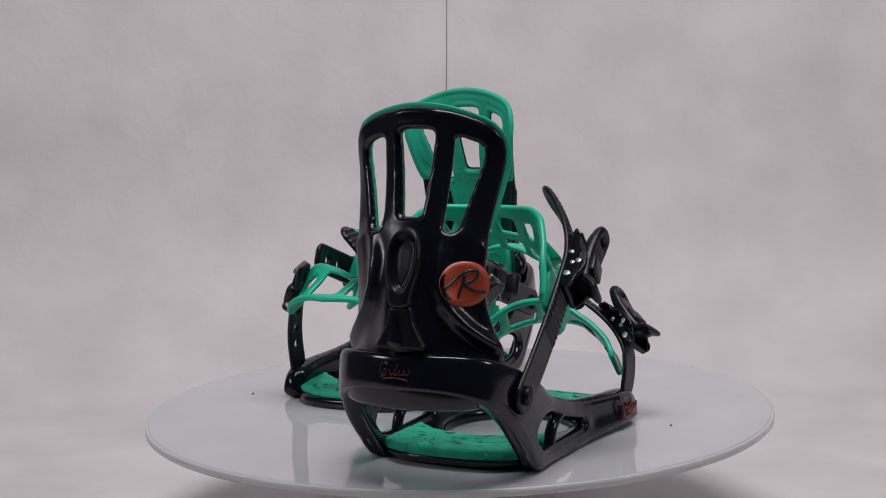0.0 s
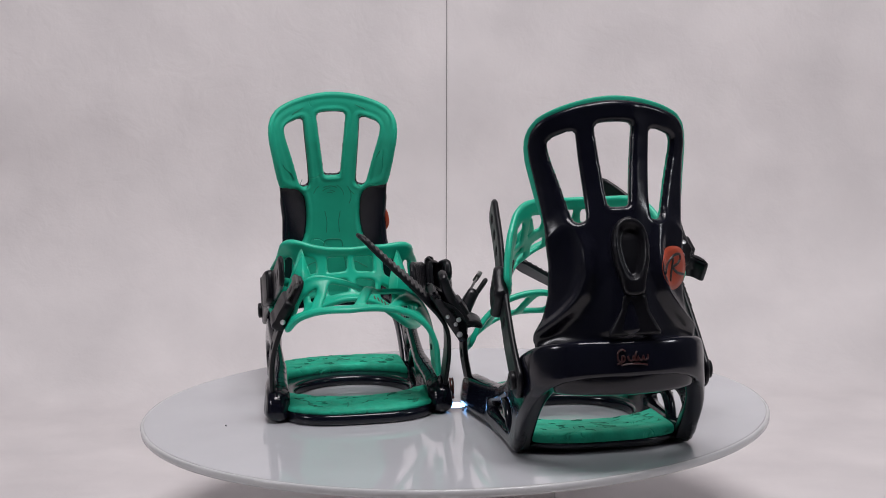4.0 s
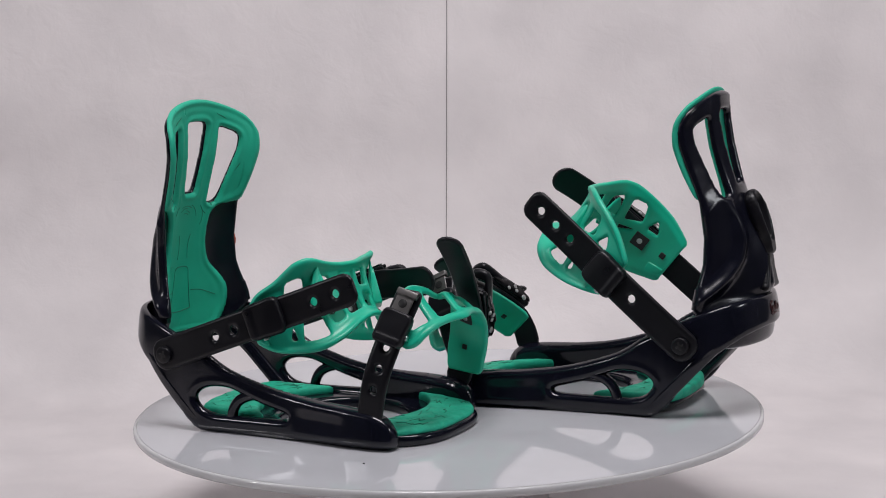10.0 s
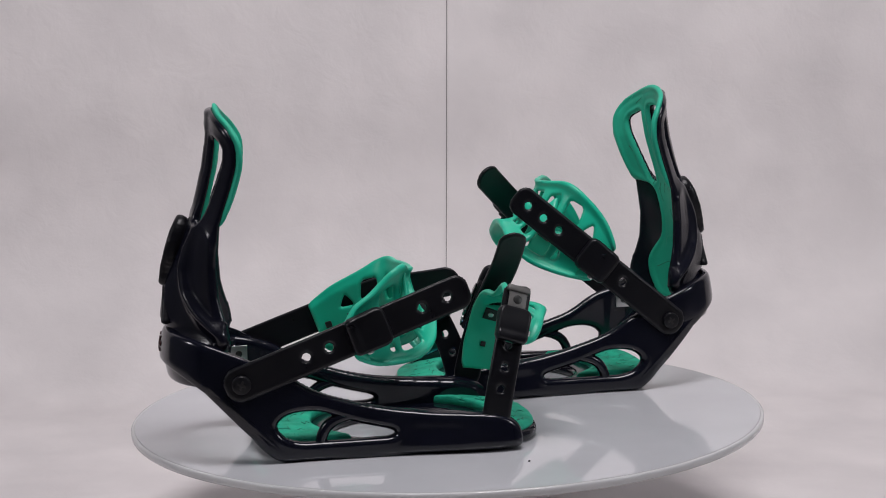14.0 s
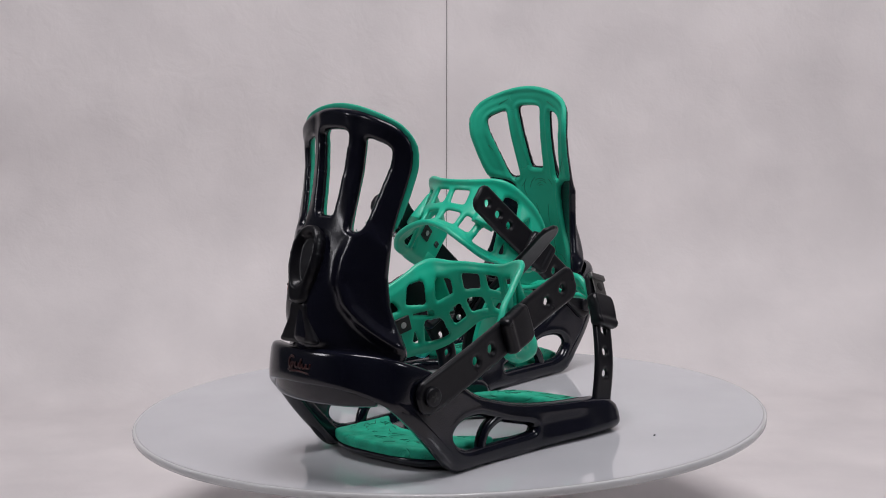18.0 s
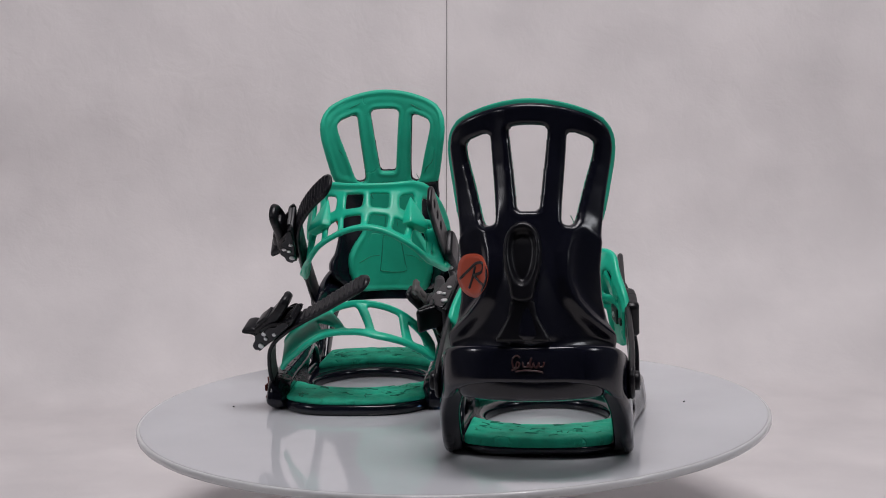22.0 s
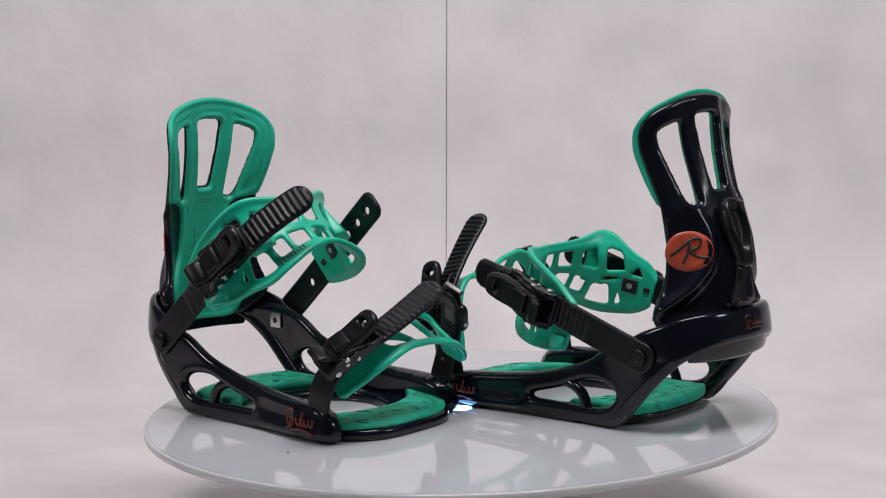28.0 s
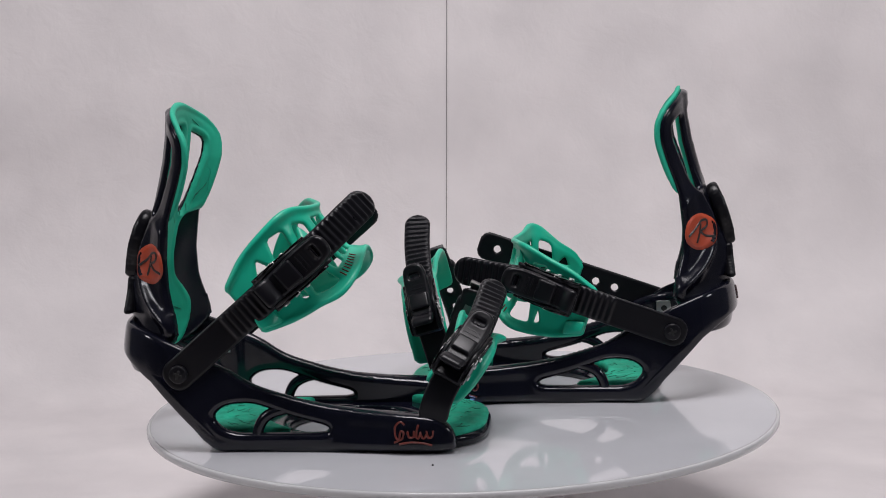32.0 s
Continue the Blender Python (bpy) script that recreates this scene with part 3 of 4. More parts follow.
def build_pads(root):
    rnd = random.Random(4)
    for name, label in (("toe_pad", "mint green textured rubber toe pad"), ("heel_pad", "mint green textured rubber heel pad")):
        m, n = 31, 25
        F, B = np.zeros((m, n, 3)), np.zeros((m, n, 3))
        for i in range(m):
            x = -1 + 2 * i / (m - 1)
            x = math.copysign(abs(x) ** 0.85, x)
            for j in range(n):
                f = j / (n - 1)
                if name == "toe_pad":
                    v = 57 * x
                    ua, ub = 118 + math.sqrt(66 ** 2 - v * v), 217.5 - 24 * abs(x) ** 3.2
                    z = 19.0 - 4.0 * f ** 1.5
                else:
                    v = 52.5 * x
                    ua, ub = 118 - math.sqrt(66 ** 2 - v * v), 8.5 + 13 * abs(x) ** 3
                    z = 18.5 + 0.5 * f
                dome = 1.2 * max(abs(x) ** 16, (2 * abs(f - 0.5)) ** 16)
                u = ua + (ub - ua) * f
                F[i, j] = (u, v, z - dome + 0.7 * noise.noise(Vector((u * 0.16, v * 0.16, 3.0))) + rnd.uniform(-0.2, 0.2))
                B[i, j] = (u, v, 11.0)
        pad = part(name, shell(F, B), TREAD, root, label, sub=1)
        # dark strokes on the tread, painted as the shade of engraved marks
        for _ in range(24):
            i, j = rnd.randint(3, m - 4), rnd.randint(2, n - 6)
            line = [F[i + rnd.randint(-1, 1), j + k] + np.array([rnd.uniform(-1, 1), rnd.uniform(-1, 1), 0.05]) for k in range(rnd.randint(2, 4))]
            part("groove_shade_mark", tube(line, 0.32, sides=5), GROOVE_SHADE, pad)


def strap_frame(angle):
    c, s = math.cos(radians(angle)), math.sin(radians(angle))
    return lambda a, v, n=0.0: np.array([a * c - n * s, v, 61 + a * s + n * c]), np.array([-s, 0, c]), np.array([c, 0, s])


PAD_LINE = [(68, 60.5, -15, 17), (78, 60, -21, 24), (91, 58, -27, 31), (106, 54, -33, 36), (122, 46, -37, 38), (134, 33, -34, 37), (141, 16, -27, 31), (143, 0, -24, 29),
            (141, -16, -27, 31), (134, -33, -34, 37), (122, -46, -38, 39), (106, -54, -36, 38), (90, -58, -32, 35), (78, -61, -27, 30), (64, -63, -20, 23)]
# openings of the web, along the arch and from its lower to its upper edge
FLANK = [[(.20, .66), (.37, .63), (.30, .83)], [(.42, .66), (.63, .58), (.67, .86), (.49, .89)], [(.71, .58), (.92, .59), (.93, .80), (.76, .86)], [(.44, .54), (.67, .44), (.68, .52)],
         [(.50, .15), (.77, .12), (.74, .40), (.56, .44)], [(.38, .18), (.46, .15), (.45, .36)], [(.83, .20), (.99, .20), (.96, .46), (.80, .42)]]
FRONT = [[(.410, .57), (.486, .57), (.492, .84), (.412, .84)], [(.514, .57), (.590, .57), (.588, .84), (.508, .84)],
         [(.413, .19), (.492, .19), (.486, .45), (.405, .46)], [(.510, .19), (.587, .20), (.595, .46), (.514, .45)]]
WEB = [[(0.04 + 0.36 * x, y) for x, y in q] for q in FLANK] + [[(0.96 - 0.36 * x, y) for x, y in q] for q in FLANK] + FRONT


def build_ankle_pad(root, frame_of, spec):
    at_strap, ndir, ddir = frame_of
    ts = np.linspace(0, 1, 160)
    line, _ = spline(PAD_LINE, ts)
    wide, tall = 250.0, 66.0
    lift, ahead, lip, horn = spec["pad_up"], spec["pad_ahead"], spec["lip"], spec["horn"]

    def web(x, y):
        q, r = x / wide, y / tall
        a, v, lo, hi = (np.interp(q, ts, line[:, k]) for k in range(4))
        lo = lo * (1 - spec["slim"] * smooth(20, 45, -v) * (1 - smooth(106, 126, a)))
        n = lo + (hi * lift - lo) * r - spec["drop"] * smooth(15, 45, -v)
        n = n - spec["shoulder"] * smooth(0.5, 1, r) * smooth(35, 50, v) * (1 - smooth(103, 124, a))
        a = a + spec["start"] * (1 - smooth(66, 98, a)) * smooth(20, 40, v)
        corner = np.exp(-(((abs(v) - 42) / 10) ** 2)) * np.clip((a - 100) / 20, 0, 1)
        out = horn * corner * smooth(0.70, 1.02, r) ** 1.4 + 3.0 * smooth(0.86, 1.0, r) + 2.5 * smooth(0.86, 1, 1 - r)
        out = out + lip * smooth(0.72, 1.0, 1 - r) * smooth(112, 138, a) - 2.5 * np.sin(math.pi * np.clip(r, 0, 1)) * smooth(100, 130, a)
        n = n + 0.5 * horn * corner * smooth(0.8, 1.02, r)
        ca, cv = a - 78, v
        k = np.hypot(ca, cv) + 1e-6
        a = a + ahead * smooth(80, 130, a) + out * ca / k
        v = v + out * cv / k
        s_, c_ = ddir[2], ddir[0]
        return np.stack([a * c_ - n * s_, v, 61 + a * s_ + n * c_], axis=-1)
    holes = [poly(grown([(x * wide, y * tall) for x, y in q], -1.0), 3.4) for q in WEB]
    edge = stadium(2, wide - 2, tall / 2 - 1, 5, 5)
    outline = carve(lambda x, y: edge(x, y - tall / 2), holes)
    cen = at_strap(60, 0, 0)

    def half(x, y, d):
        rim = smooth(0.86, 0.93, abs(y / tall - 0.5) * 2)
        return 1.9 + 1.3 * rim, 1.6 + 0.8 * rim
    pad = part("ankle_pad", cutout(0, wide, 0, tall, 1.15, outline, web, half, cen, 2.6, 0.3), GREEN, root, "mint green ankle pad, an open web of moulded bars")

    def spot(q, r, off):
        x, y = np.array([[q * wide]]), np.array([[r * tall]])
        p = web(x, y)[0, 0]
        t = (web(x + 1, y) - web(x - 1, y))[0, 0]
        w = (web(x, y + 1) - web(x, y - 1))[0, 0]
        e = np.cross(t, w)
        e /= np.linalg.norm(e)
        if np.dot(e, p - cen) < 0:
            e = -e
        t /= np.linalg.norm(t)
        return p + e * off, t, np.cross(e, t), e
    for q, r, big in ((0.84, 0.47, 1), (0.16, 0.47, 1), (0.945, 0.5, 0), (0.06, 0.47, 0)):
        p, t, w, e = spot(q, r, -2.4)
        b = basis(p, t, w, e)
        w = part("inner_washer", rbox(b, 13 if big else 5, 12 if big else 5, 2.2, 0.9), INK_SHADE, pad, "black square washer")
        if big:
            part("washer_screw", disc(b @ at(0, 0, -1.0), 2.4, 1.4), STEEL, w)
    # tabs that reach from the web to the strap ends
    for q, s_ in ((0.335, 1), (0.665, -1)):
        top = spot(q, spec["gusset"], 2.5)[0]
        corners = [top, spot(q - 0.012 * s_, spec["gusset"], 0)[0]]
        for dq, r, off in ((-0.075, 0.50, 1), (-0.075, 0.38, 1), (0.02, 0.50, 1), (0.02, 0.38, 1), (-0.07, 0.46, 10), (-0.07, 0.38, 10), (0.0, 0.45, 8), (0.0, 0.38, 8)):
            corners.append(spot(q + dq * s_, r, off)[0])
        part("strap_gusset", wedge(corners, 1.3), GREEN, pad)
    for q0, q1 in ((0.015, 0.085), (0.985, 0.915)):
        block = [spot(q, r, off)[0] for q in (q0, q1) for r in (0.04, 0.30) for off in (-2.5, 6.5 if q == q0 else 3.0)]
        part("end_tab", wedge(block, 1.4), GREEN, pad)
    for k in range(8):
        ends = [spot(0.575 + 0.0135 * k, r, 1.75)[0] for r in (0.095, 0.165)]
        part("print_bar", tube(ends, 0.6), RUST, pad)
    return pad


def build_buckle(root, name, path, wdirs, t, label, scale=1.0, spread=4):
    p, x, y, z, _ = frames(path, wdirs, [t], REF)
    m = basis(p[0] + z[0] * 2.0, x[0], y[0], z[0]) @ Matrix.Scale(scale, 4)
    cheek = [(-27, 0), (26, 0), (27, 4), (16, 7), (6, 13), (-4, 15.5), (-12, 14), (-20, 11), (-27, 6)]
    buckle = part(name, join(rbox(m @ at(-1, 0, 2.2), 52, 25, 4.4, 1.8), prism(m @ at(0, 11.4, 0), cheek, 3.0, 1.2), prism(m @ at(0, -11.4, 0), cheek, 3.0, 1.2)), STRAP, root, label)
    lobes = [(-27, 1), (22, 1), (22, 6), (14, 8.5), (9, 7.5), (3, 12), (-3, 10.5), (-8, 14), (-15, 14), (-18, 10.5), (-26, 9)]
    for edge in (-13.6, 13.6):
        part("cheek_plate", prism(m @ at(0, edge, 0), lobes, 1.6, 0.5), COATED, buckle, "glossy black coated steel cheek plate")
    # the lever: a tapered plate with a long window and a thick lip, standing open a little
    q = m @ at(-4, 0, 12.5, 0, -spread, 0)
    outline = carve(poly([(-14, -9.5), (6, -10.8), (26, -10.8), (35, -9), (38, -4), (38, 4), (35, 9), (26, 10.8), (6, 10.8), (-14, 9.5)], 4),
                    [poly([(25, -4.5), (29, -4.5), (29, 4.5), (25, 4.5)], 1.5)])
    mq = np.array(q)

    def flat(x, y):
        h = np.stack([x, y, 0.004 * (x - 5) ** 2, np.ones(x.shape)], axis=-1)
        return (h @ mq.T)[..., :3]
    lever = part("ratchet_lever", cutout(-16, 40, -12, 12, 1.0, outline, flat, lambda x, y, d: (4.4 - 0.04 * np.clip(x, 0, 40), 5.6 - 0.06 * np.clip(x, 0, 40)),
                                         mq[:3, 3] - mq[:3, 2] * 200, 2.8, 0.35), STRAP, buckle)
    tab = [(-8, 6), (-14, 14), (-17, 22), (-22, 29), (-30, 33), (-35, 31.5), (-34, 27), (-28, 22), (-25, 14), (-22, 5)]
    part("release_tab", prism(m, [(x * 0.78, z_ * 0.74) for x, z_ in tab], 19, 3.0), STRAP, buckle, "black rounded release tab")
    part("hinge_pin", disc(m @ at(-6, 0, 10, 90), 2.2, 29.5), STEEL, buckle)
    part("thumb_block", rbox(q @ at(2, 0, 4.5, 0, 6, 0), 15, 17, 6.0, 2.2), STRAP, lever, "black raised thumb block")
    for k in range(3):
        part("grip_ridge", rbox(q @ at(14 + 3.4 * k, 0, 4.0), 1.4, 13, 1.4, 0.5), STRAP, lever)
    for k in range(3):
        for edge in (-14.6, 14.6):
            part("rivet", disc(m @ at(-18 + 10 * k, edge, 3.8 + 2.2 * (k == 1), 90), 1.8 if k else 2.6, 1.6), STEEL, buckle, "silver rivet")
    for k in range(4):
        part("tooth", rbox(m @ at(12 + 4.2 * k, 0, 4.6), 2, 18, 3.2, 0.6), STRAP, buckle)
    return buckle


def build_slider(root, name, path, wdirs, t, label, steel=False, scale=1.0):
    p, x, y, z, _ = frames(path, wdirs, [t], REF)
    m = basis(p[0] + z[0] * 1.5, x[0], y[0], z[0]) @ Matrix.Scale(scale, 4)
    mq = np.array(m)

    def flat(x, y):
        h = np.stack([x, y, 2.0 - 0.006 * x * x, np.ones(x.shape)], axis=-1)
        return (h @ mq.T)[..., :3]
    shield = poly([(-16, -12), (-13, -15), (11, -15.8), (15.5, -14), (17, -8), (17, 8), (15.5, 14), (11, 15.8), (-13, 15), (-16, 12)], 2.5)
    s = part(name, cutout(-18.5, 18.5, -17, 17, 1.0, shield, flat, lambda x, y, d: (4.6 + 1.2 * (1 - smooth(-10, -6, x)), np.full(x.shape, 4.6)), mq[:3, 3] - mq[:3, 2] * 200, 3.2, 0.25), STRAP, root, label)
    # a solid black bar painted as the shade in the slider's slot
    part("slot", rbox(m @ at(-8, 3, 5.9, 0, 0, 82), 13, 2.4, 1.6, 0.6), INK_SHADE, s)
    part("screw", disc(m @ at(-4, -15.8, 1, 90), 2.6, 2), STEEL, s, "silver screw head")
    if steel:
        part("clip_plate", join(rbox(m @ at(24, 0, 3.4, 0, 4, 0), 22, 17, 1.6, 0.7), rbox(m @ at(34, 0, 2.6, 0, 8, 0), 6, 21, 5.0, 1.2)), CLIP, s, "grey steel spring clip")
        part("clip_back", rbox(m @ at(8, 0, -4.2), 26, 13, 1.4, 0.6), CLIP, s, "grey steel backing plate")
        # black disc laid on the clip for the darkness of its hole
        part("clip_hole_shade", disc(m @ at(24, 0, 4.1, 0, 4, 0), 4.2, 1.0, 20, 0.2), INK_SHADE, s)
    return s


def bolt(root, u, v, z, side, r=6.6):
    m = at(u, v, z, 90 * side)
    b = part("strap_bolt", disc(m, r, 4.5, 28, 1.1), STRAP, root, "black strap bolt with a cross slot")
    # crossed black bars draw the shade inside the bolt's slot
    for a in (0, 90):
        part("cross_slot_shade", rbox(at(u, v + side * 2.1, z) @ at(0, 0, 0, 0, a + 20, 0), r * 1.0, 0.9, 1.6, 0.3), INK_SHADE, b)


def script(root, surface, x0, dx, strokes, r, mat):
    """A printed flourish of plain curls on a surface."""
    for line in strokes:
        part("print_stroke", tube([surface(x0 + x * dx, y) for x, y in line], r), mat, root)


STROKES = [[(0.28, 8), (0.18, 10.5), (0.05, 6), (0.07, -3), (0.2, -4.5), (0.26, 1), (0.18, 2.5), (0.14, -5), (0.02, -7)],
           [(0.32 + 0.047 * k + 0.035 * math.cos(1.9 * k), -0.5 + 3.4 * math.sin(1.9 * k)) for k in range(15)], [(0.62, 8), (0.58, 3), (0.57, -3)],
           [(0.14, -8.5), (0.4, -7), (0.7, -7.5), (0.95, -9.5)]]


def binding(side, spec):
    SIDE[0], TWIST[0] = side, spec["twist"]
    root = tagged(new("snowboard_binding"), spec["label"], "snowboard binding", "pair of snowboard bindings")
    build_plate(root)
    outer = build_rail(root, 1, "glossy black side rail with window openings")
    inner = build_rail(root, -1, "glossy black side rail with a red printed flourish")
    cup = build_cup(root)
    build_pads(root)
    build_highback(root)
    for sgn in (1, -1):
        part("rail_strut", tube([(78, sgn * 60, 34), (68, sgn * 60, 31.5), (60, sgn * 60, 27), (55.5, sgn * 60, 20), (54, sgn * 60, 12), (57, sgn * 60, 5)], 4.6), BLACK, outer if sgn > 0 else inner, sub=1)

    def toe_face(u, z):
        return (u, -(75.8 - 0.12 * max(z - 12, 0)), 18 + z)
    script(inner, toe_face, 155 if side > 0 else 184, 29 * side, [[(x, y * 0.85) for x, y in q] for q in STROKES], 0.75, RUST)

    def heel_face(v, z):
        return (-55.5 + 0.1 * z + 0.0099 * v * v, v, 83 + z * 0.6)
    # same flourish on the heel, in the red with shade mixed in
    script(cup, heel_face, 11 * side, -22 * side, [[(x, y * 0.9) for x, y in q] for q in STROKES], 0.6, RUST_SHADED)
    # ankle strap
    fr = strap_frame(spec["ankle"])
    at_strap, ndir, ddir = fr
    build_ankle_pad(root, fr, spec)
    tail = [at_strap(-12, 66.4), at_strap(25, 66.2), at_strap(60, 64.5), at_strap(90, 62), at_strap(125, 58.5), at_strap(spec["tail"], 56)]
    length = spec["tail"] + 12
    hs = [h + 12 for h in spec["tail_holes"]]
    part("tail_strap", strap(tail, [ndir], 25, 4.2, hs, 3.1, tip=0.36), STRAP, root, "black perforated ankle strap tail")
    build_slider(root, "strap_slider", tail, [ndir], (spec["slider"] + 12) / length, "black ankle strap slider", scale=0.92)
    lad = [at_strap(-12, -66.2), at_strap(25, -66.8), at_strap(60, -66.5), at_strap(95, -65), at_strap(120, -62.5), *[at_strap(*q) for q in spec["tongue"]]]
    part("ladder_strap", strap(lad, [ndir], 23.5, 3.4, ribs=(62, 4.9, 1.7), step=0.9), STRAP, root, "black ribbed ankle ladder strap")
    build_buckle(root, "ankle_buckle", lad, [ndir], spec["buckle"], "black ratchet ankle buckle with silver rivets")
    bolt(root, 0, 69.6, 61, 1)
    bolt(root, 0, -69.6, 61, -1)
    for sgn in (1, -1):
        w = part("square_washer", rbox(at(3, sgn * 54.0, 60), 13, 1.6, 13, 0.5), STEEL, root, "square steel washer")
        # black disc in place of the washer's shaded hole
        part("washer_hole_shade", disc(at(3, sgn * 53.1, 60, 90), 2.6, 0.8, 16, 0.2), INK_SHADE, w)
    # toe strap
    cap = spec["cap"]
    ts = np.linspace(0, 1, 33)
    W = [(-0.95, 0, 0.25), (-0.86, 0, 0.5), (-0.78, 0, 0.62), (-0.78, 0, 0.62), (-0.86, 0, 0.5), *spec["cap_turn"]]
    p, t, w, n, _ = frames(cap, W, ts, (205, 0, 20))
    width = np.interp(ts, np.linspace(0, 1, len(spec["cap_width"])), spec["cap_width"])
    place, clen = along(cap, W, (205, 0, 20))

    def cover(x, y):
        q = x / clen
        k = np.interp(q, np.linspace(0, 1, len(spec["cap_width"])), spec["cap_width"]) / 38.0
        base = place(x, y * k)
        lipped = 6.0 * np.exp(-(((q - 0.33) / 0.10) ** 2)) * smooth(10, 19, -y) + 1.5 * smooth(14, 19, abs(y))
        base[..., 0] += lipped
        base[..., 2] += smooth(2, 18, y) * (spec["lobe"] * np.exp(-(((q - 0.17) / 0.10) ** 2)) - spec["dip"] * np.exp(-(((q - 0.46) / 0.12) ** 2)))
        return base
    bars = [[(.08, -6), (.16, -11), (.215, 9), (.12, 6)], [(.215, -13), (.36, -13.5), (.43, 11.5), (.27, 11.5)], [(.41, -13.5), (.52, -13), (.60, 11), (.48, 11.5)],
            [(.57, -12), (.655, -8), (.685, 7)]]
    rim_line = stadium(1, clen - 1, 18.5, 9, 5)
    sdf = carve(rim_line, [poly([(x * clen, y) for x, y in q], 3) for q in bars])
    toe = part("toe_cap_strap", cutout(0, clen, -20, 20, 1.1, sdf, cover, lambda x, y, d: (1.9 + 0.8 * smooth(13, 15, abs(y)), np.full(x.shape, 1.7)), (175, 0, 25), 2.2, 0.3),
               GREEN, root, "mint green toe strap with slim moulded bars")
    ip = 27
    b = basis(p[ip - 4] - n[ip - 4] * 2.2, t[ip - 4], w[ip - 4], n[ip - 4])
    washer = part("inner_washer", rbox(b, 11, 11, 1.5, 0.6), INK_SHADE, toe)
    part("washer_screw", disc(b @ at(0, 0, -0.8), 2.2, 1.2), STEEL, washer)
    # small black block for the shade of a hole in the strap
    part("inner_hole_shade", rbox(basis(p[ip + 1] - n[ip + 1] * 2.2, t[ip + 1], w[ip + 1], n[ip + 1]), 4, 4, 1.2, 0.4), INK_SHADE, toe)
    tt = spec["toe_tail"]
    TW = [(-0.97, 0, 0.2), (-0.95, 0, 0.3), (-0.9, 0, 0.4)]
    part("toe_tail_strap", strap(tt, TW, 20.5, 3.8, [27, 43, 59], 2.7, tip=0.25), STRAP, root, "black perforated toe strap tail")
    build_slider(root, "toe_slider", tt, TW, 0.70, "black toe strap slider with a steel clip", steel=True, scale=0.8)
    tl = spec["toe_ladder"]
    part("toe_ladder_strap", strap(tl, [(-0.97, 0, 0.2), (-0.95, 0, 0.3), spec["toe_turn"]], 21.5, 3.2, ribs=(74, 4.8, 1.7), step=0.9), STRAP, root,
         "black ribbed toe ladder strap")
    build_buckle(root, "toe_buckle", tl, [(-0.97, 0, 0.2), (-0.95, 0, 0.3), spec["toe_turn"]], spec["toe_buckle"], "black ratchet toe buckle with silver rivets", 0.92)
    return root


A_SPEC = {
    "label": "black and mint green snowboard binding with its ankle strap raised", "ankle": 40.5, "pad_up": 1.0, "pad_ahead": -1, "lip": 7, "horn": 2.5, "gusset": 0.8, "lobe": 0.0, "dip": 0.0, "shoulder": 0.0, "slim": 0.08, "drop": 0.0, "start": 3.0, "twist": 0.005, "tail": 167, "tail_holes": (52, 120.5, 136.8, 153), "slider": 80, "buckle": 0.60,
    "tongue": [(142, -55, 1.5), (164, -41, 3), (183, -24, 4)],
    "cap": [(197, 66, 46), (203, 56, 60), (208, 38, 73), (210, 15, 80), (210, -8, 79), (208, -28, 71), (199, -47, 58), (191, -55.5, 49.5), (185.5, -58.5, 44)], "cap_turn": [(-0.74, 0, 0.62), (-0.68, 0, 0.7)],
    "cap_width": [24, 32, 36, 37, 37, 35, 34, 33, 31],
    "toe_tail": [(178, 68, 20), (186, 71, 50), (195, 67, 72), (202, 59, 87), (206, 50, 98), (207, 47, 102)],
    "toe_ladder": [(181, -68, 22), (187, -69, 42), (196, -64, 59), (208, -46, 75), (217, -16, 92), (225, 20, 113)], "toe_buckle": 0.39, "toe_turn": (-0.85, 0, 0.5)}
B_SPEC = {
    "label": "black and mint green snowboard binding with its ankle strap lowered", "ankle": 19.5, "pad_up": 0.78, "pad_ahead": -1, "lip": 3, "horn": 8.5, "gusset": 0.93, "lobe": 8.0, "dip": 11.0, "shoulder": 4.0, "slim": 0.0, "drop": 6.5, "start": 11.0, "twist": 0.042, "tail": 174, "tail_holes": (48.5, 66, 137.5, 157), "slider": 95, "buckle": 0.60,
    "tongue": [(140, -58, -4), (160, -52, -8), (182, -46, -12)],
    "cap": [(196, 56, 78), (203, 47, 92), (207, 30, 101), (208, 8, 104), (207, -14, 103), (205, -34, 97), (201, -50, 84), (197, -58, 66), (193, -60, 49), (191, -61, 35)], "cap_turn": [(-0.97, 0, 0.22), (-0.98, 0, 0.2)],
    "cap_width": [26, 32, 37, 38, 38, 36, 34, 34, 34, 31],
    "toe_tail": [(178, 68, 20), (184, 67, 52), (191, 60, 78), (197, 51, 98), (201, 45, 111), (202, 43, 117)],
    "toe_ladder": [(181, -68, 22), (190, -71, 55), (197, -67, 78), (203, -48, 102), (208, -25, 125), (210, 0, 150)], "toe_buckle": 0.40, "toe_turn": (-0.78, 0.4, 0.35)}


# ---- room, table and backdrop ----
def slab(name, lo, hi, mat, label, kind="structure"):
    bm = bmesh.new()
    bmesh.ops.create_cube(bm, size=1)
    for v in bm.verts:
        v.co = Vector([lo[i] + (v.co[i] + 0.5) * (hi[i] - lo[i]) for i in range(3)])
    me = bpy.data.meshes.new(name)
    bm.to_mesh(me)
    bm.free()
    me.materials.append(mat)
    return tagged(new(name, me), label, kind=kind)


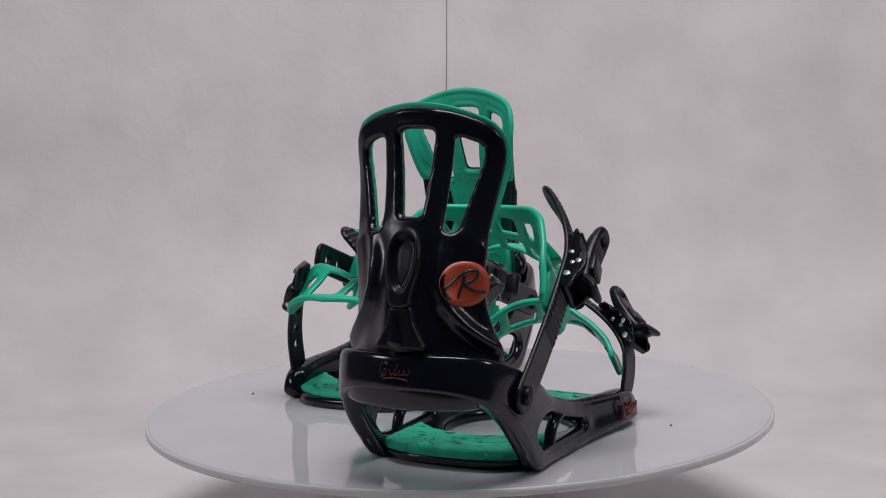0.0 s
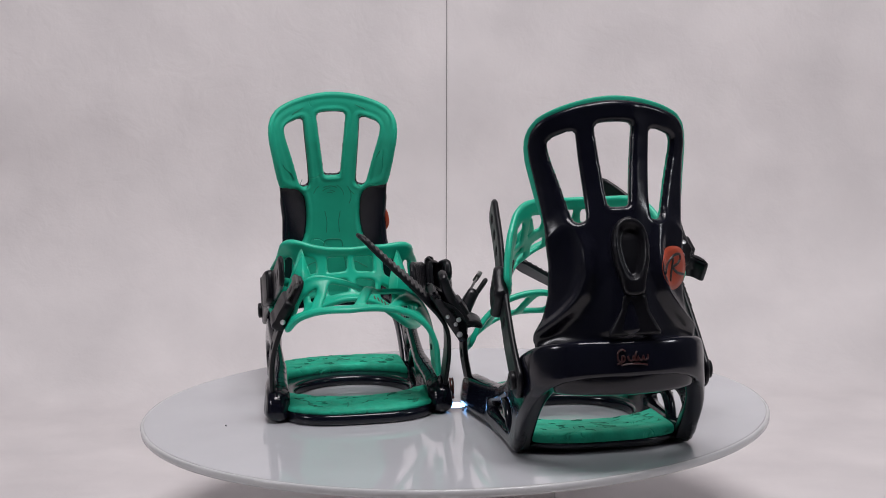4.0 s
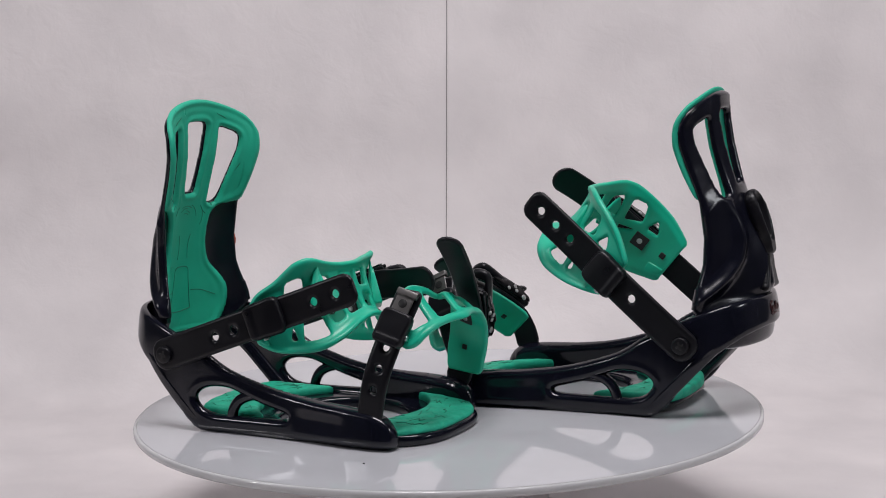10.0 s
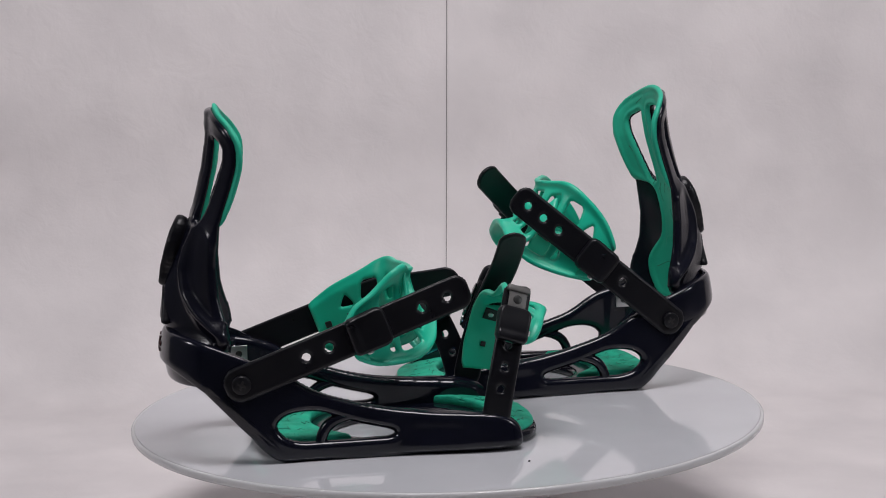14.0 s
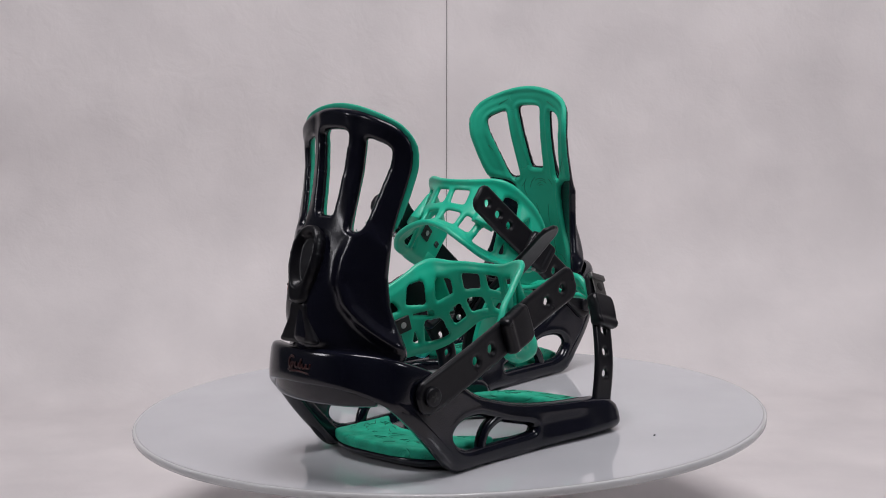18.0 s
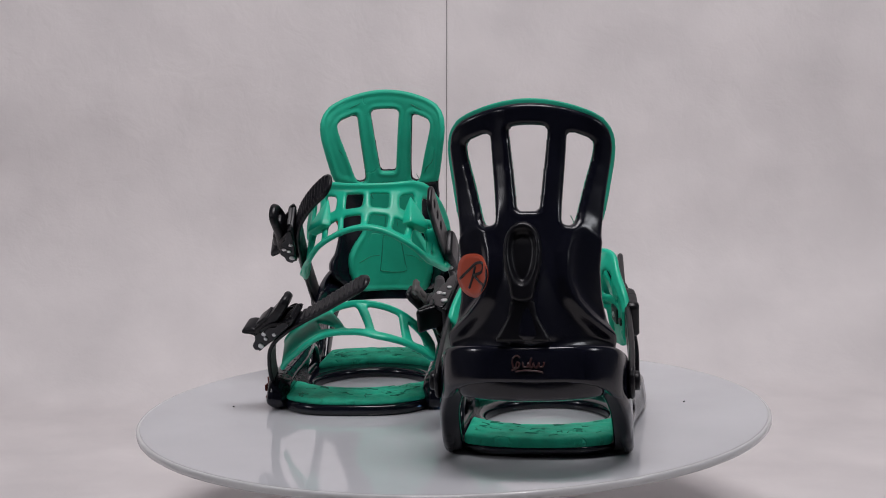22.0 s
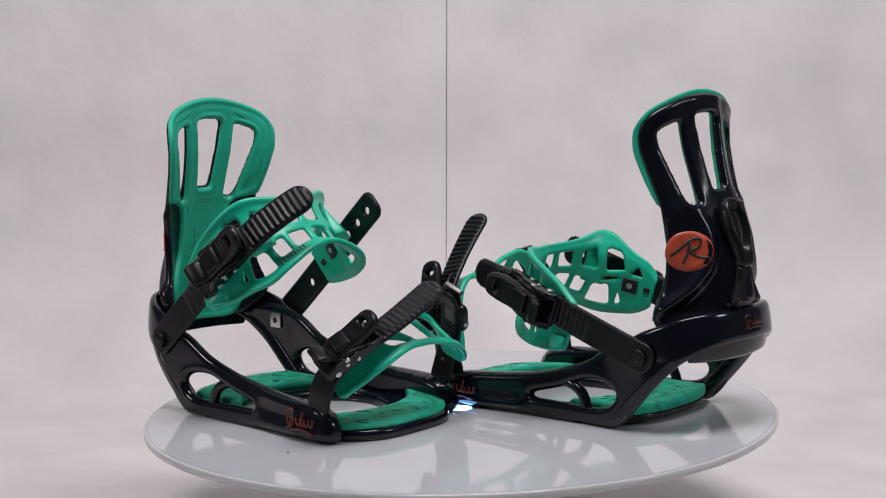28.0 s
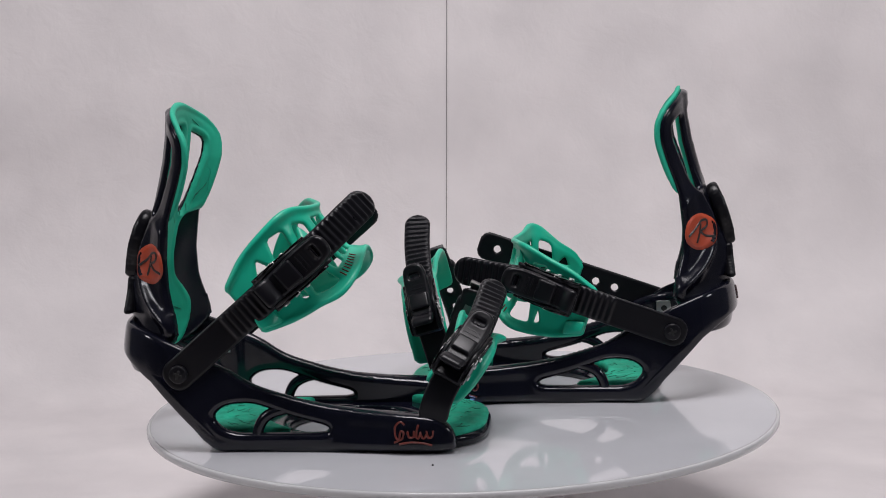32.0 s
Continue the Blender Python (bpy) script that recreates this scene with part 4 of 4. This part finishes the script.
# unseen room shell, added to close the place and give dark reflections
slab("unseen_wall_north", (-2.2, 2.0, -0.85), (2.2, 2.1, 1.75), WALL, "unseen grey wall added behind the backdrop")
slab("unseen_wall_south", (-2.2, -2.6, -0.85), (2.2, -2.5, 1.75), WALL, "unseen grey wall added behind the camera")
slab("unseen_wall_west", (-2.3, -2.6, -0.85), (-2.2, 2.1, 1.75), WALL, "unseen grey side wall added to close the room")
slab("unseen_wall_east", (2.2, -2.6, -0.85), (2.3, 2.1, 1.75), WALL, "unseen grey side wall added to close the room")
slab("floor", (-2.3, -2.6, -0.95), (2.3, 2.1, -0.85), WALL, "unseen grey floor added to close the room")
slab("ceiling", (-2.3, -2.6, 1.75), (2.3, 2.1, 1.85), WALL, "unseen grey ceiling added to close the room")
TABLE_Z = -0.105


def backdrop():
    """One sheet that hangs behind the turntable and sweeps forward over the table."""
    prof = [(0.70, 1.5), (0.70, 0.9), (0.70, 0.5), (0.70, 0.25), (0.695, 0.12), (0.67, 0.03), (0.62, -0.03), (0.54, TABLE_Z + 0.008), (0.40, TABLE_Z), (0.0, TABLE_Z), (-0.6, TABLE_Z)]
    fine, length = spline([(y, z, 0) for y, z in prof], np.linspace(0, 1, 190))
    nx = 280
    verts, faces = [], []
    for k, (y, z, _) in enumerate(fine):
        for i in range(nx + 1):
            x = -1.5 + 3.0 * i / nx
            q = Vector((x * 2.1, z * 2.1 + y, 0.3))
            d = 0.007 * noise.noise(q) + 0.005 * noise.noise(q * 2.7) + 0.0034 * (1 - abs(noise.noise(q * 4.3))) + 0.0022 * (1 - abs(noise.noise(q * 9.1))) + 0.0009 * (1 - abs(noise.noise(q * 19.0)))
            d *= smooth(0.015, 0.12, abs(x))
            flat = smooth(-0.055, 0.05, z)
            verts.append((x, y + d * flat, z + d * 0.35 * (1 - flat)))
    for k in range(len(fine) - 1):
        for i in range(nx):
            a = k * (nx + 1) + i
            faces.append((a, a + 1, a + nx + 2, a + nx + 1))
    me = bpy.data.meshes.new("backdrop")
    me.from_pydata(verts, [], faces)
    me.shade_smooth()
    me.materials.append(PAPER)
    # a thin grey tube draws the dark vertical line down the sheet
    edge = [(np.interp(z, [-0.05, 0.095, 0.35, 1.5], [-8.5, -4, 3, 20]), y * 1000 - 1.3, z * 1000 + 0.6) for y, z, _ in fine[::6] if z > -0.03]
    cord = part("backdrop_line", tube(edge, 0.36), LINE_GREY, None)
    tagged(cord, "thin dark vertical line down the white backdrop", "cord")
    return tagged(new("backdrop", me), "creased off-white paper backdrop sweeping over the table", kind="structure")


backdrop()
slab("table", (-1.5, -0.6, -0.85), (1.5, 0.72, TABLE_Z - 0.012), WALL, "grey table top under the backdrop paper", kind="structure")

# ---- turntable ----
SIDE[0] = 1
turntable = tagged(new("turntable"), "round white glass turntable with a clear rim", "turntable")


def ring(profile, k=160):
    verts, faces = [], []
    n = len(profile)
    for i in range(k):
        a = 2 * math.pi * i / k
        verts += [(r * math.cos(a), r * math.sin(a), z) for r, z in profile]
    for i in range(k):
        for j in range(n):
            faces.append([i * n + j, ((i + 1) % k) * n + j, ((i + 1) % k) * n + (j + 1) % n, i * n + (j + 1) % n])
    return verts, faces


part("glass_plate", ring([(9.5, 0), (247, 0), (247, -6), (9.5, -6)]), OPAL, turntable, "white opal glass plate", smooth=False)
part("glass_rim", ring([(247, -0.1), (249, -0.3), (250, -1.3), (250, -4.8), (249, -6), (247, -6)]), RIM, turntable, "clear bevelled glass edge")
part("base_drum", ring([(30, -7), (72, -7), (80, -14), (80, TABLE_Z * 1000 - 2.5), (40, TABLE_Z * 1000 - 2.5)], 96), PAPER, turntable, "white turntable base drum")
part("centre_lamp", disc(at(0, 0, -1.8), 9.5, 4, 32), GLOW, turntable, "small glowing blue-white lamp in the hub")

# ---- the pair of bindings ----
binding_a = binding(1, A_SPEC)
binding_b = binding(-1, B_SPEC)

# dark crumb lying on the plate
SIDE[0] = 1
crumb = tagged(part("crumb", rbox(at(0, 0, 0.5, 20, 10, 30), 1.5, 1.1, 0.9, 0.3), INK_SHADE, None), "tiny dark crumb lying on the glass plate", "crumb", "crumbs")
crumbs = [(crumb, (0.1622, -0.0826)), (copy_thing(crumb, pose(0, 0, 0)), (-0.171, 0.068))]


def motions():
    speed = 9.12025
    steps = [0.5 * i for i in range(65)]
    for thing, rest in ((turntable, pose(0.00335, 0.00525, 0.0027)), (binding_a, pose(-0.0135, -0.2012, 0.0003, 0, 0, 63.0)),
                        (binding_b, pose(0.0130, 0.1905, 0.0003, 0, 0, 242.0)), *[(c, pose(x, y, 0.0027)) for c, (x, y) in crumbs]):
        walk(thing, [(t, pose(0, 0, 0, 0, 0, speed * t) @ rest) for t in steps])


motions()
